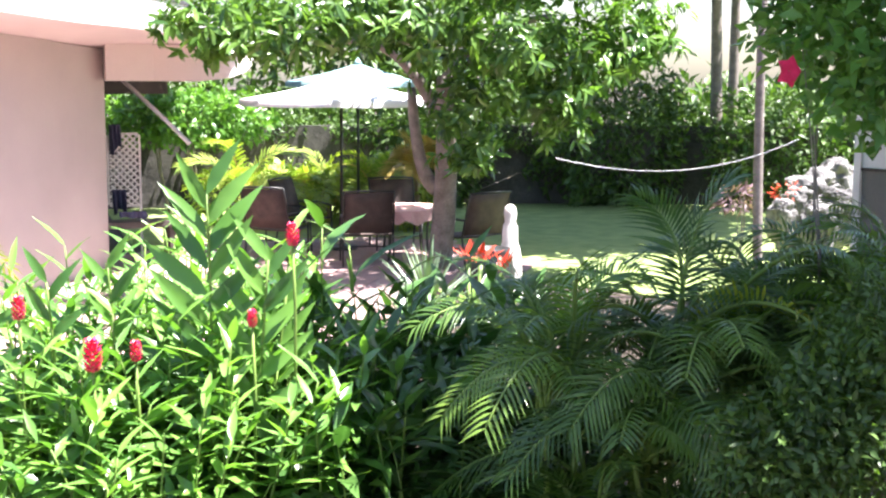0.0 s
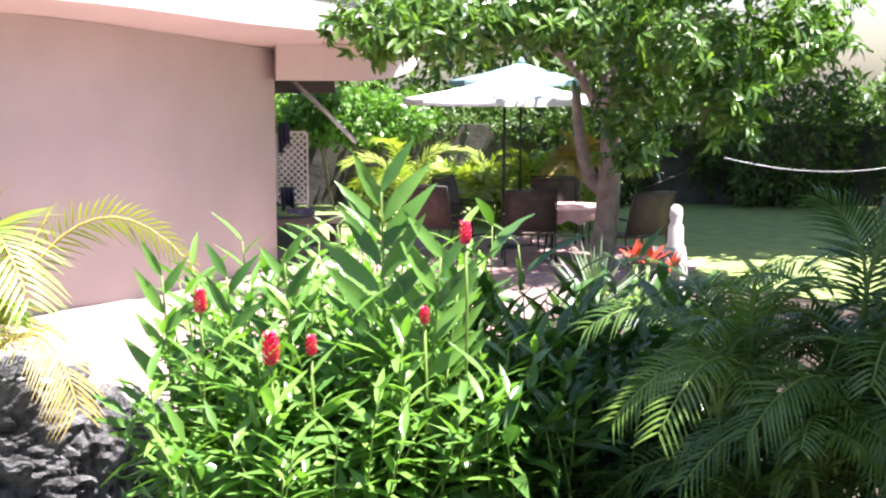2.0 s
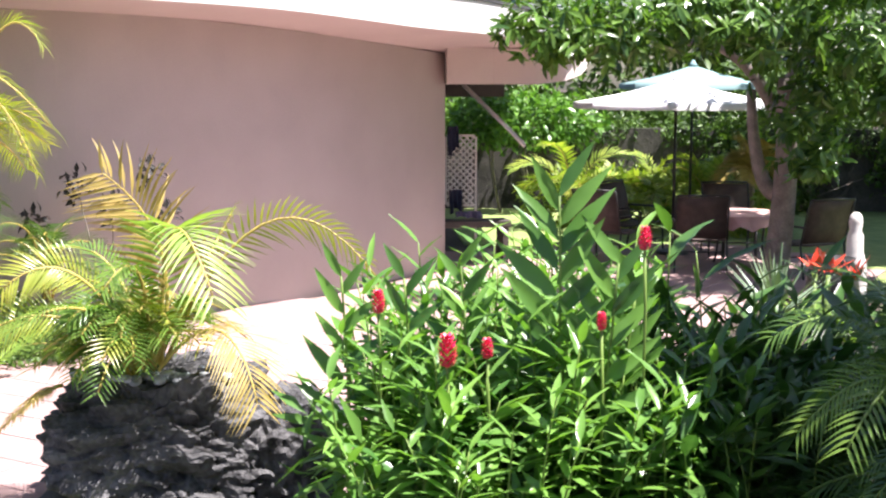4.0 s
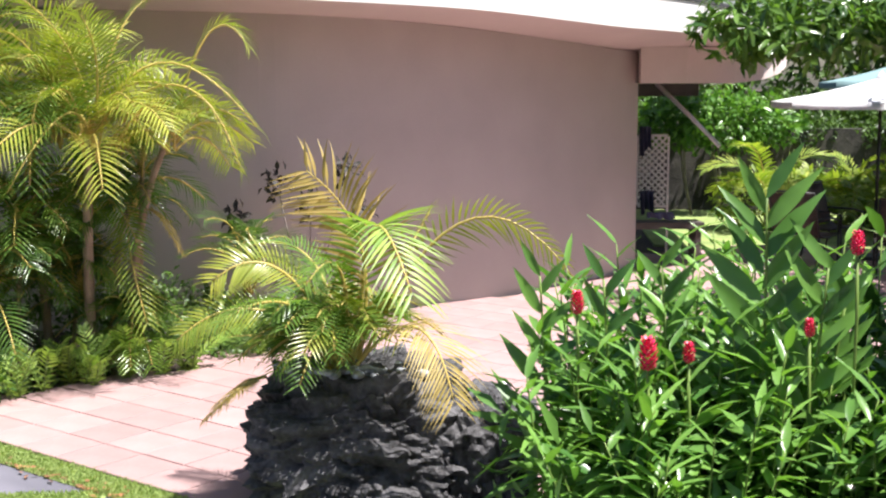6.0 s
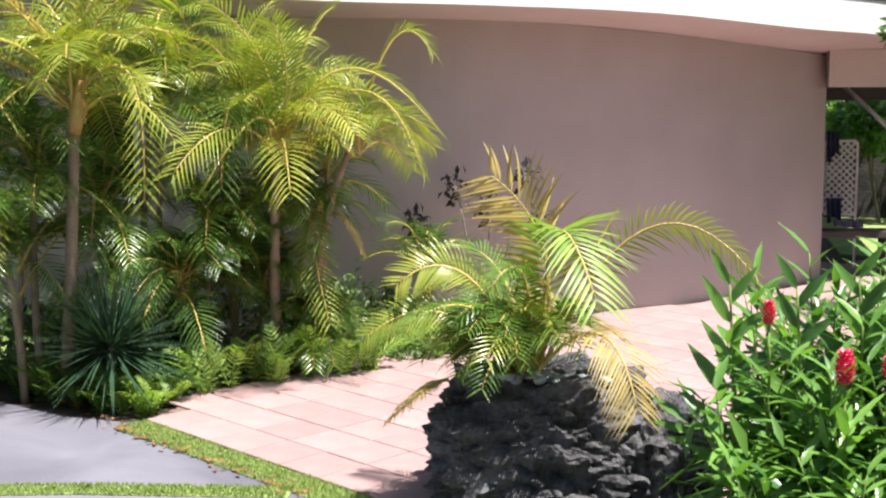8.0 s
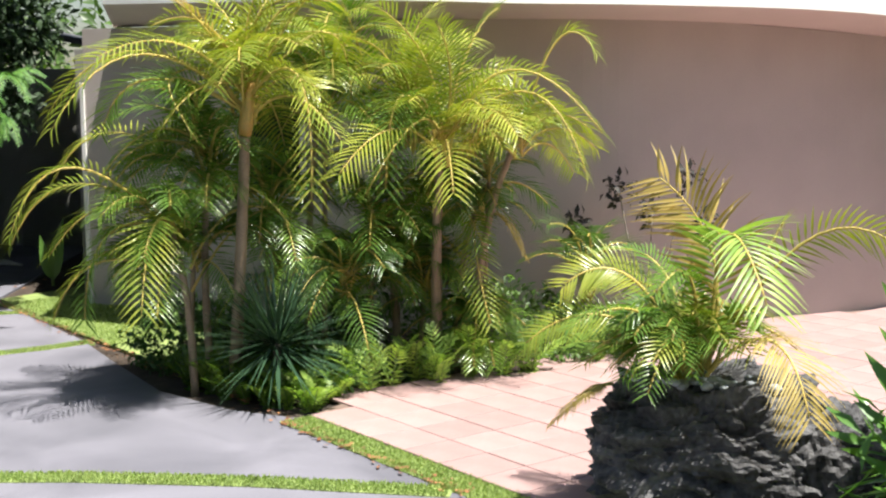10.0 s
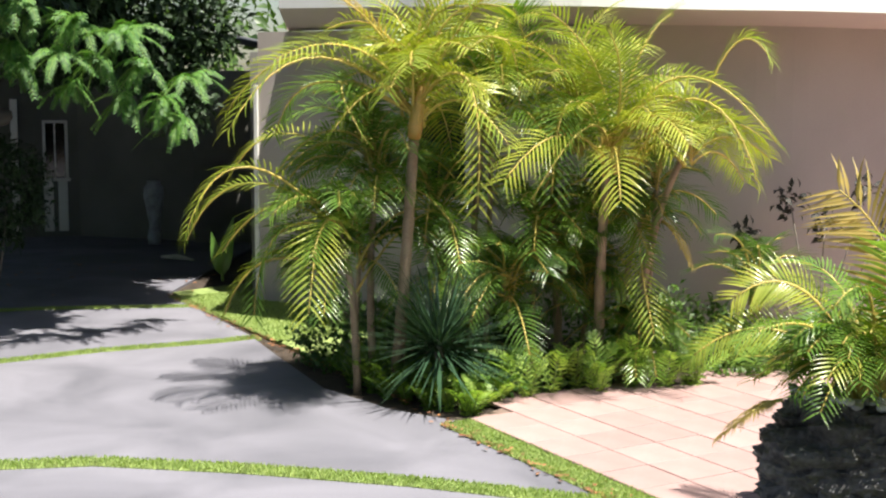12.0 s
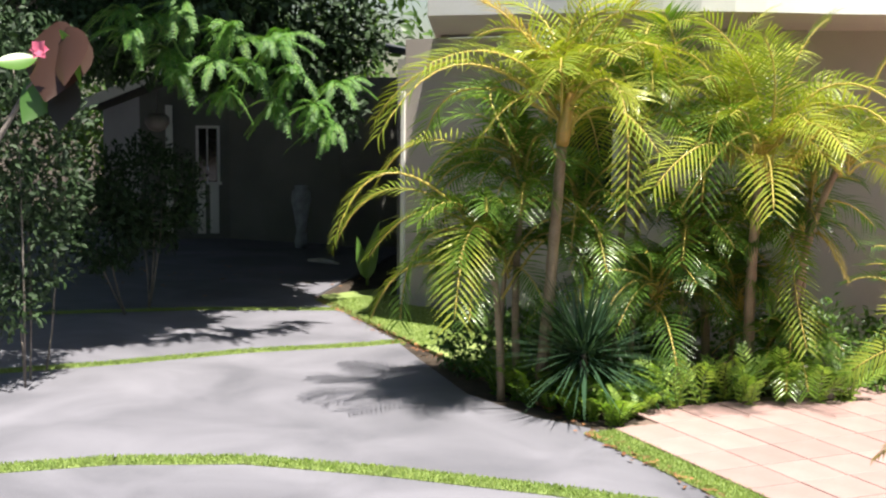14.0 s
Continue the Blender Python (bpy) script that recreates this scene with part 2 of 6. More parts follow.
def frond(name, p0, p1, p2, leaf, material, parent, rng, pairs=34, width=0.03, vee=0.36, bare=0.18, hang=0.22, rib=RACHIS, rib_r=0.011, roll=None):
    """A feather leaf of a palm: a rib through three points and two rows of leaflets."""
    n = pairs + 1
    pts = bend(p0, p1, p2, n)
    vs, fs = tube(pts[::3] + ([pts[-1]] if (n - 1) % 3 else []),
                  [rib_r * (1 - 0.8 * i / (n / 3)) + 0.002 for i in range(len(pts[::3]) + (1 if (n - 1) % 3 else 0))], 5)
    slots = [1] * len(fs)
    up0 = Vector((0, 0, 1))
    lean = rng.uniform(-0.6, 0.6) if roll is None else roll
    for i in range(int(bare * n), n):
        t = (i - bare * n) / (n - bare * n)
        d = (pts[min(i + 1, n - 1)] - pts[max(i - 1, 0)]).normalized()
        s = d.cross(up0)
        if s.length < 0.05:
            s = Vector((1, 0, 0))
        s.normalize()
        up = s.cross(d).normalized()
        s, up = s * math.cos(lean) + up * math.sin(lean), up * math.cos(lean) - s * math.sin(lean)
        size = leaf * (0.45 + 0.75 * math.sin(math.pi * min(1, 0.18 + t * 0.75))) * rng.uniform(0.88, 1.08)
        for sg in (-1, 1):
            if rng.random() < 0.03:
                continue
            k = 0.42 + 0.7 * t
            along = (s * sg + d * k + up * (vee + rng.uniform(-0.12, 0.12))).normalized()
            side = along.cross(up).normalized()
            nrm = side.cross(along).normalized()
            if nrm.z < 0:
                nrm = -nrm
            blade(vs, fs, pts[i] + up * 0.004, along, side, (nrm + Vector((0, 0, 0.5))).normalized(), size, width, hang * rng.uniform(0.6, 1.3), 0.3, 4, 0.5)
    slots += [0] * (len(fs) - len(slots))
    return link(name, mesh_of(name, vs, fs, material, True, slots, (rib,)), parent)


def random_fronds(parent, top, count, length, leaf, material, rng, rise=(0.2, 1.0), turn=(0, 360), pairs=30, width=0.03, rib=RACHIS, hang=0.25):
    top = Vector(top)
    for i in range(count):
        a = radians(turn[0] + (turn[1] - turn[0]) * (i + rng.uniform(0.1, 0.9)) / count)
        e = rng.uniform(*rise)
        ln = length * rng.uniform(0.75, 1.12)
        out = Vector((math.cos(a), math.sin(a), 0))
        start = top + Vector((rng.uniform(-.05, .05), rng.uniform(-.05, .05), rng.uniform(-0.2, 0.06))) * length
        mid = start + out * (ln * 0.42 * math.cos(e)) + Vector((0, 0, ln * 0.5 * math.sin(e)))
        tip = start + out * (ln * 0.85 * math.cos(e * 0.8)) + Vector((0, 0, ln * (0.75 * math.sin(e) - 0.38 * math.cos(e))))
        frond("frond", start, mid, tip, leaf, material, parent, rng, pairs, width, hang=hang, rib=rib)


def leaf_mass(blobs, count, size, rng, ratio=0.42, flat=0.5, shell=0.55, floor_z=0.0):
    """Vertices and faces of many small folded leaves in ellipsoids (x, y, z, rx, ry, rz), thicker to the outside."""
    w = np.array([b[3] * b[4] + b[4] * b[5] + b[3] * b[5] for b in blobs])
    pick = rng.choice(len(blobs), count, p=w / w.sum())
    bl = np.array(blobs)[pick]
    d = rng.normal(size=(count, 3))
    d /= np.linalg.norm(d, axis=1)[:, None]
    r = shell + (1 - shell) * rng.random(count) ** 0.6
    r *= 1 + 0.22 * np.sin(d[:, 0] * 7 + bl[:, 0] * 3) * np.cos(d[:, 1] * 6 + d[:, 2] * 5 + bl[:, 1])
    c = bl[:, :3] + d * r[:, None] * bl[:, 3:6]
    c[:, 2] = np.maximum(c[:, 2], floor_z)
    a = d * 0.7 + rng.normal(size=(count, 3)) * 0.7
    a[:, 2] -= 0.15
    a /= np.linalg.norm(a, axis=1)[:, None]
    nr = d * 0.5 + rng.normal(size=(count, 3)) * flat + np.array([0, 0, 0.6])
    s = np.cross(a, nr)
    s /= np.linalg.norm(s, axis=1)[:, None] + 1e-6
    nr = np.cross(s, a)
    ln = (size * rng.uniform(0.6, 1.3, count))[:, None]
    wd = ln * ratio * 0.5
    v = np.empty((count, 6, 3))
    v[:, 0] = c
    v[:, 1] = c + a * ln * 0.45 - s * wd + nr * wd * 0.4
    v[:, 2] = c + a * ln * 0.45
    v[:, 3] = c + a * ln * 0.45 + s * wd + nr * wd * 0.4
    v[:, 4] = c + a * ln - nr * ln * 0.15
    v[:, 5] = c + a * ln * 0.02
    f = np.array([[0, 2, 1], [0, 3, 2], [1, 2, 4], [2, 3, 4]])
    faces = (np.arange(count)[:, None, None] * 6 + f[None]).reshape(-1, 3)
    return v.reshape(-1, 3), faces


def fast_mesh(name, v, f, material):
    me = bpy.data.meshes.new(name)
    me.vertices.add(len(v))
    me.vertices.foreach_set("co", np.asarray(v, dtype=np.float32).ravel())
    k = f.shape[1]
    me.loops.add(f.size)
    me.loops.foreach_set("vertex_index", f.ravel().astype(np.int32))
    me.polygons.add(len(f))
    me.polygons.foreach_set("loop_start", np.arange(0, f.size, k, dtype=np.int32))
    me.update(calc_edges=True)
    me.materials.append(material)
    return me


def leafy(name, blobs, count, size, material, parent=None, seed=1, **kw):
    v, f = leaf_mass(blobs, count, size, np.random.default_rng(seed), **kw)
    return link(name, fast_mesh(name, v, f, material), parent)


def slab(name, outline, z0, z1, material, parent=None, bevel=0.0):
    """A flat piece with the given outline, from z0 up to z1."""
    bm = bmesh.new()
    f = bm.faces.new([bm.verts.new((x, y, z0)) for x, y in outline])
    up = bmesh.ops.extrude_face_region(bm, geom=[f])["geom"]
    bmesh.ops.translate(bm, vec=(0, 0, z1 - z0), verts=[g for g in up if isinstance(g, bmesh.types.BMVert)])
    bmesh.ops.recalc_face_normals(bm, faces=bm.faces)
    return part(name, bm, material, parent)


# ---------------------------------------------------------------- ground
A_DIR, B_DIR = Vector((0.735, -0.678)), Vector((0.678, 0.735))


def grass_blades(name, spots, count, height, seed, parent=None):
    """Short blades scattered along strips: spots are (x0, y0, x1, y1, half width)."""
    rng = np.random.default_rng(seed)
    s = np.array(spots)
    ln = np.hypot(s[:, 2] - s[:, 0], s[:, 3] - s[:, 1]) * s[:, 4]
    k = rng.choice(len(s), count, p=ln / ln.sum())
    t = rng.random(count)
    d = s[k, 2:4] - s[k, 0:2]
    nrm = np.stack([-d[:, 1], d[:, 0]], 1) / (np.hypot(d[:, 0], d[:, 1])[:, None] + 1e-9)
    xy = s[k, 0:2] + d * t[:, None] + nrm * (s[k, 4] * rng.uniform(-1, 1, count))[:, None]
    a = rng.uniform(0, math.tau, count)
    h = height * rng.uniform(0.5, 1.4, count)
    w = 0.004 + 0.004 * rng.random(count)
    side = np.stack([np.cos(a), np.sin(a), np.zeros(count)], 1) * w[:, None]
    lean = np.stack([np.sin(a) * h * rng.uniform(-.6, .6, count), np.cos(a) * h * rng.uniform(-.6, .6, count), h], 1)
    base = np.stack([xy[:, 0], xy[:, 1], np.full(count, 0.008)], 1)
    v = np.stack([base - side, base + side, base + lean], 1).reshape(-1, 3)
    f = np.arange(count * 3).reshape(-1, 3)
    return tagged(link(name, fast_mesh(name, v, f, GRASS), parent), "short bright green grass blades on the ground", "grass", kind="stuff")


ground = slab("ground", [(-900, -900), (900, -900), (900, 900), (-900, 900)], -0.5, -0.03, SOIL)
tagged(ground, "dark bare soil of the garden", "ground", kind="structure")
lawn = slab("lawn", [(7.5, 17), (9.5, 11), (16, 9), (27, 18), (16, 24), (6, 25), (5, 19)], -0.03, 0.0, LAWN)
tagged(lawn, "mown green lawn in the back garden", "lawn", kind="structure")
driveway = slab("driveway", [(-45, -9), (2.0, -9), (1.25, 5.2), (-2.77, 9.02), (-3.4, 9.2), (-4.2, 9.72), (-5.2, 10.9), (-5.85, 11.7), (-6.5, 12.35), (-8.05, 13.9),
                             (-9.5, 20), (-45, 20)], -0.03, 0.0, ASPHALT)
tagged(driveway, "worn grey asphalt driveway with pale patches", "driveway", kind="structure")
STRIPS = [(-8.2, 4.6, -5.61, 6.8), (-5.61, 6.8, -4.8, 7.2), (-4.8, 7.2, -3.78, 7.36), (-3.78, 7.36, -2.62, 7.44), (-2.62, 7.44, -1.36, 7.42),
          (-10.5, 6.3, -7.68, 9.43), (-7.68, 9.43, -6.85, 10.48), (-6.85, 10.48, -6.01, 11.24), (-6.01, 11.24, -5.72, 11.6),
          (-12.5, 9.6, -8.81, 12.38), (-8.81, 12.38, -7.3, 13.1),
          (-2.8, 8.96, -0.93, 7.24), (-0.93, 7.24, 0.9, 5.6)]
WIDTH = [0.095] * 5 + [0.07] * 4 + [0.06] * 2 + [0.13, 0.14]
strip_grass = new("grass_strip")
tagged(strip_grass, "narrow strips of grass between the driveway slabs", "grass strip", kind="structure")
for (x0, y0, x1, y1), w in zip(STRIPS, WIDTH):
    d = Vector((x1 - x0, y1 - y0)).normalized()
    nx, ny = -d.y * w, d.x * w
    ex, ey = d.x * 0.02, d.y * 0.02
    slab("turf", [(x0 - nx - ex, y0 - ny - ey), (x1 - nx + ex, y1 - ny + ey), (x1 + nx + ex, y1 + ny + ey), (x0 + nx - ex, y0 + ny - ey)], -0.02, 0.006, LAWN, strip_grass)
grass_blades("grass_tufts", [(*s, w * 1.1) for s, w in zip(STRIPS, WIDTH)], 52000, 0.02, 5)
island = slab("grass_verge", [(-8.0, 13.95), (-6.47, 12.45), (-5.75, 11.75), (-4.6, 10.7), (-4.4, 12.2), (-6.2, 13.6), (-7.4, 15.2)], -0.02, 0.012, LAWN)
tagged(island, "small green verge of grass beside the driveway", "grass verge", kind="structure")
grass_blades("verge_blades", [(-7.5, 14.0, -5.0, 11.8, 0.55)], 16000, 0.025, 6)

PATIO = [(-2.72, 9.06), (-0.93, 7.43), (0.6, 7.0), (2.4, 7.4), (4.2, 9.5), (6.6, 12.6), (9.6, 14.6), (9.4, 17.6), (6.5, 18.6), (4.1, 17.6), (4.0, 16.2), (2.62, 14.75), (0.77, 13.6), (-0.55, 13.0),
         (-0.75, 12.0), (-1.2, 10.9), (-1.85, 10.4), (-2.46, 9.85)]
patio = slab("patio", PATIO, -0.03, 0.006, GROUT)
tagged(patio, "patio of large square pale pink tiles", "patio", kind="structure")


def inside(x, y, outline):
    hit = False
    for (x0, y0), (x1, y1) in zip(outline, outline[1:] + outline[:1]):
        if (y0 > y) != (y1 > y) and x < (x1 - x0) * (y - y0) / (y1 - y0) + x0:
            hit = not hit
    return hit


# ---------------------------------------------------------------- house
WALL = [(-6.7, 13.75), (-2.6, 12.8), (-0.9, 13.0), (0.0, 13.3), (0.77, 13.68), (1.77, 14.22), (2.6, 14.85), (3.3, 15.5), (3.75, 15.98), (4.07, 16.4)]
TOP = [3.22, 3.2, 3.19, 3.17, 3.14, 3.07, 3.0, 2.94, 2.90, 2.88]


def smooth_line(pts, n):
    """More points along a bent line, as 3-tuples."""
    out = []
    ps = [Vector(p) for p in pts]
    for i in range(len(ps) - 1):
        a, b, c, d = ps[max(i - 1, 0)], ps[i], ps[i + 1], ps[min(i + 2, len(ps) - 1)]
        for k in range(n):
            t = k / n
            out.append(0.5 * ((2 * b) + (c - a) * t + (2 * a - 5 * b + 4 * c - d) * t * t + (3 * b - a - 3 * c + d) * t ** 3))
    return out + [ps[-1]]


house = thing("house", (0, 15, 0), "single-storey house with curved pale pink plaster wall and broad white eave", "house")
house["kind"] = "structure"


def wall_strip(name, line, z0, tops, material, parent, thick=0.2):
    """A wall along a plan line (outer face), thick towards the inside."""
    n = len(line)
    inner = []
    for i in range(n):
        d = (Vector(line[min(i + 1, n - 1)][:2]) - Vector(line[max(i - 1, 0)][:2])).normalized()
        inner.append((line[i][0] - d.y * thick, line[i][1] + d.x * thick))
    vs, fs = [], []
    for (x, y), (u, w), t in zip([l[:2] for l in line], inner, tops):
        vs += [(x, y, z0), (x, y, t), (u, w, t), (u, w, z0)]
    for i in range(n - 1):
        for k in range(4):
            fs.append((4 * i + k, 4 * i + 4 + k, 4 * i + 4 + (k + 1) % 4, 4 * i + (k + 1) % 4))
    fs += [(0, 1, 2, 3), (4 * n - 1, 4 * n - 2, 4 * n - 3, 4 * n - 4)]
    return link(name, mesh_of(name, vs, fs, material), parent)


curve = smooth_line([(x, y, t) for (x, y), t in zip(WALL[1:], TOP[1:])], 6)
wall_strip("wall", [(c.x, c.y) for c in curve], -0.05, [c.z for c in curve], PLASTER, house, 0.22)
# straight wall with a window in it
w0, w1 = Vector(WALL[0]), Vector(WALL[1])


def on_wall(u):
    p = w0 + (w1 - w0) * u
    return (p.x, p.y)


U0, U1, SILL, HEAD = 0.50, 0.69, 1.38, 2.5
wall_strip("wall", [on_wall(0), on_wall(U0)], -0.05, [3.22, 3.21], PLASTER, house, 0.22)
wall_strip("wall", [on_wall(U1), on_wall(1.0)], -0.05, [3.21, 3.2], PLASTER, house, 0.22)
wall_strip("wall", [on_wall(U0), on_wall(U1)], -0.05, [SILL, SILL], PLASTER, house, 0.22)
wall_strip("wall", [on_wall(U0), on_wall(U1)], HEAD, [3.21, 3.21], PLASTER, house, 0.22)
tw = math.degrees(math.atan2(w1.y - w0.y, w1.x - w0.x))
wl = (w1 - w0).length
WM = pose(w0.x, w0.y, 0, 0, 0, tw)
for nm, a, b, z0, z1, y0, y1, mt in (("window_frame", U0 * wl, U0 * wl + 0.06, SILL, HEAD, -0.03, 0.12, WHITE), ("window_frame", U1 * wl - 0.06, U1 * wl, SILL, HEAD, -0.03, 0.12, WHITE),
                                     ("window_frame", U0 * wl + 0.06, U1 * wl - 0.06, HEAD - 0.06, HEAD, -0.03, 0.12, WHITE),
                                     ("window_sill", U0 * wl - 0.04, U1 * wl + 0.04, SILL - 0.05, SILL + 0.0, -0.07, -0.003, WHITE),
                                     ("pane", U0 * wl + 0.06, U1 * wl - 0.06, SILL, HEAD - 0.06, 0.05, 0.062, GLASS_DARK)):
    bm = bmesh.new()
    box(bm, a, y0, z0, b, y1, z1, 0.006 if mt is WHITE else 0, WM)
    part(nm, bm, mt, house)
# white corner post at the wall's end
bm = bmesh.new()
box(bm, -0.06, -0.02, 0, 0.0, 0.2, 2.6, 0.01, WM)
part("door_frame", bm, WHITE, house)
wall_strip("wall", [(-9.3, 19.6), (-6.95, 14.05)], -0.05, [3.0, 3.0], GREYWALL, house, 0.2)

# eave: outer edge along the curve, then round the lanai's end
EDGE = [(-5.7, 12.15, 3.385), (-4.6, 11.85, 3.36), (-2.64, 11.24, 3.30), (-1.39, 11.55, 3.27), (-0.22, 12.10, 3.27), (1.47, 12.82, 3.23), (3.12, 13.85, 3.12), (4.09, 14.63, 3.09),
        (4.88, 15.34, 3.04), (5.64, 16.04, 2.96), (6.32, 17.07, 2.80)]
edge = smooth_line(EDGE, 5)
lim = len(edge)
back = smooth_line([(-6.4, 13.95, 3.24), (-4.6, 13.45, 3.23), (-2.2, 12.95, 3.2), (-0.8, 13.12, 3.18), (0.9, 13.85, 3.13), (2.2, 14.6, 3.03), (2.9, 15.2, 2.97), (3.7, 16.1, 2.90), (4.3, 17.2, 2.87),
                    (4.9, 18.2, 2.85), (5.2, 18.6, 2.84)], 5)
vs, fs = [], []
for e, b in zip(edge, back):
    vs += [e, b]
fs = [(2 * i, 2 * i + 1, 2 * i + 3, 2 * i + 2) for i in range(lim - 1)]
link("soffit", mesh_of("soffit", vs, fs, SOFFIT, True), house)
vs, fs, n = [], [], lim
for i, e in enumerate(edge):
    o = 0.06
    hgt = 0.36
    vs += [e + Vector((0, 0, -0.015)), e + Vector((0.02, -0.03, -0.015)), e + Vector((0.02, -0.03, hgt)), e + Vector((0, 0.06, hgt)), e + Vector((0, 0.06, -0.0))]
for i in range(n - 1):
    for k in range(5):
        fs.append((5 * i + k, 5 * i + (k + 1) % 5, 5 * i + 5 + (k + 1) % 5, 5 * i + 5 + k))
fs += [(0, 1, 2, 3, 4), tuple(5 * (n - 1) + k for k in (4, 3, 2, 1, 0))]
link("fascia", mesh_of("fascia", vs, fs, WHITE), house)
vs, fs = [], []
for i, e in enumerate(edge):
    b = back[i]
    far_back = Vector((b.x - 0.5 + 0.06 * i, b.y + 5.5, e.z + 0.95))
    vs += [e + Vector((0.02, -0.05, 0.362)), e + Vector((0.02, -0.05, 0.40)), far_back]
for i in range(n - 1):
    fs += [(3 * i, 3 * i + 3, 3 * i + 4, 3 * i + 1), (3 * i + 1, 3 * i + 4, 3 * i + 5, 3 * i + 2)]
link("roof", mesh_of("roof", vs, fs, ROOFING), house)
# beam over the lanai's opening, with a rounded end
beam = [(4.00, 16.00, 2.48), (4.68, 16.23, 2.48), (5.32, 16.25, 2.48), (5.74, 16.32, 2.53), (6.03, 16.54, 2.61), (6.21, 16.79, 2.71)]
vs, fs = [], []
for i, b in enumerate(beam):
    x, y, z = b
    t = 2.96 - 0.03 * i / 5
    vs += [(x, y, z), (x, y, t), (x + 0.15, y + 0.9, t), (x + 0.15, y + 0.9, z)]
for i in range(len(beam) - 1):
    for k in range(4):
        fs.append((4 * i + k, 4 * i + 4 + k, 4 * i + 4 + (k + 1) % 4, 4 * i + (k + 1) % 4))
fs += [(0, 1, 2, 3), (23, 22, 21, 20)]
link("beam", mesh_of("beam", vs, fs, SOFFIT), house)
# lanai behind the corner: ceiling edge and inner wall, coloured dark for shade
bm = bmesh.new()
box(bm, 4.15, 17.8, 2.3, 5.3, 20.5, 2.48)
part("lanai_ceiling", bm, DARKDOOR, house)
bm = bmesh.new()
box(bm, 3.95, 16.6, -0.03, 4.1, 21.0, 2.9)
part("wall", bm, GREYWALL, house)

# carport end of the house, deep in the shade; wall grey darkened to suit
garage = thing("carport", (-12, 19, 0), "shaded grey carport wing with white-framed window and a low gable roof", "carport", kind="structure")
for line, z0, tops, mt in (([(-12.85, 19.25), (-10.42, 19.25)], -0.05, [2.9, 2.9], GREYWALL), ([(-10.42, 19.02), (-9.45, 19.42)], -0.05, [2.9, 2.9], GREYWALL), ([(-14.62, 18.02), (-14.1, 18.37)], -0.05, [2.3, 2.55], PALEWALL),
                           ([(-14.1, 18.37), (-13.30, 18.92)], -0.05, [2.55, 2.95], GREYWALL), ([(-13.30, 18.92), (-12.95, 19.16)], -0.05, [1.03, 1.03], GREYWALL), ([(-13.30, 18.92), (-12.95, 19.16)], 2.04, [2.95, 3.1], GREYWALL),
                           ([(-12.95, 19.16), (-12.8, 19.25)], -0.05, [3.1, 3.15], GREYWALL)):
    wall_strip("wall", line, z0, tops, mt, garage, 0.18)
GM = pose(-13.30, 18.92, 0, 0, 0, math.degrees(math.atan2(0.24, 0.35)))
for nm, x0, y0, z0, x1, y1, z1, mt in (("window_frame", 0.0, -0.03, 1.03, 0.05, 0.1, 2.04, WHITE), ("window_frame", 0.375, -0.03, 1.03, 0.425, 0.1, 2.04, WHITE), ("window_frame", 0.05, -0.03, 1.99, 0.375, 0.1, 2.04, WHITE),
                                       ("window_sill", -0.03, -0.08, 0.98, 0.455, -0.004, 1.03, WHITE), ("window_frame", 0.19, 0.0, 1.03, 0.215, 0.06, 1.99, WHITE), ("pane", 0.05, 0.07, 1.03, 0.375, 0.08, 1.99, GLASS_DARK),
                                       ("post", -0.52, -0.16, 0.0, -0.40, -0.04, 2.4, WHITE), ("panel", 0.0, -0.05, 0.1, 0.16, -0.004, 0.98, WHITE), ("panel", 0.24, -0.05, 0.1, 0.4, -0.004, 0.98, WHITE)):
    bm = bmesh.new()
    box(bm, x0, y0, z0, x1, y1, z1, 0.004, GM)
    part(nm, bm, mt, garage)
for nm, a, b, dep, th, mt in (("roof", (-14.75, 17.35, 2.30), (-11.9, 19.3, 3.75), (-0.8, 5.0), 0.10, ROOFING), ("roof", (-11.9, 19.3, 3.75), (-8.0, 20.6, 2.95), (-0.8, 5.0), 0.10, ROOFING),
                              ("fascia", (-14.80, 17.31, 2.20), (-11.9, 19.25, 3.66), (-0.04, 0.04), 0.19, WHITE)):
    a, b = Vector(a), Vector(b)
    if nm == "fascia":
        a, b = a + Vector((0.02, -0.03, 0)), b + Vector((0.02, -0.03, 0))
    d = Vector((dep[0], dep[1], 0))
    vs = [a, b, b + d, a + d] + [q + Vector((0, 0, th)) for q in (a, b, b + d, a + d)]
    fs = [(3, 2, 1, 0), (4, 5, 6, 7), (0, 1, 5, 4), (1, 2, 6, 5), (2, 3, 7, 6), (3, 0, 4, 7)]
    link(nm, mesh_of(nm, vs, fs, mt), garage)

# back garden wall
gwall = wall_strip("garden_wall", [(1.0, 24.6), (6, 24.6), (12, 23.2), (17, 20.6), (22, 17.0), (27, 12)], -0.05, [1.62] * 6, WALLSTONE, None, 0.3)
tagged(gwall, "dark lichen-stained stone garden wall behind the lawn", "garden wall", kind="structure")

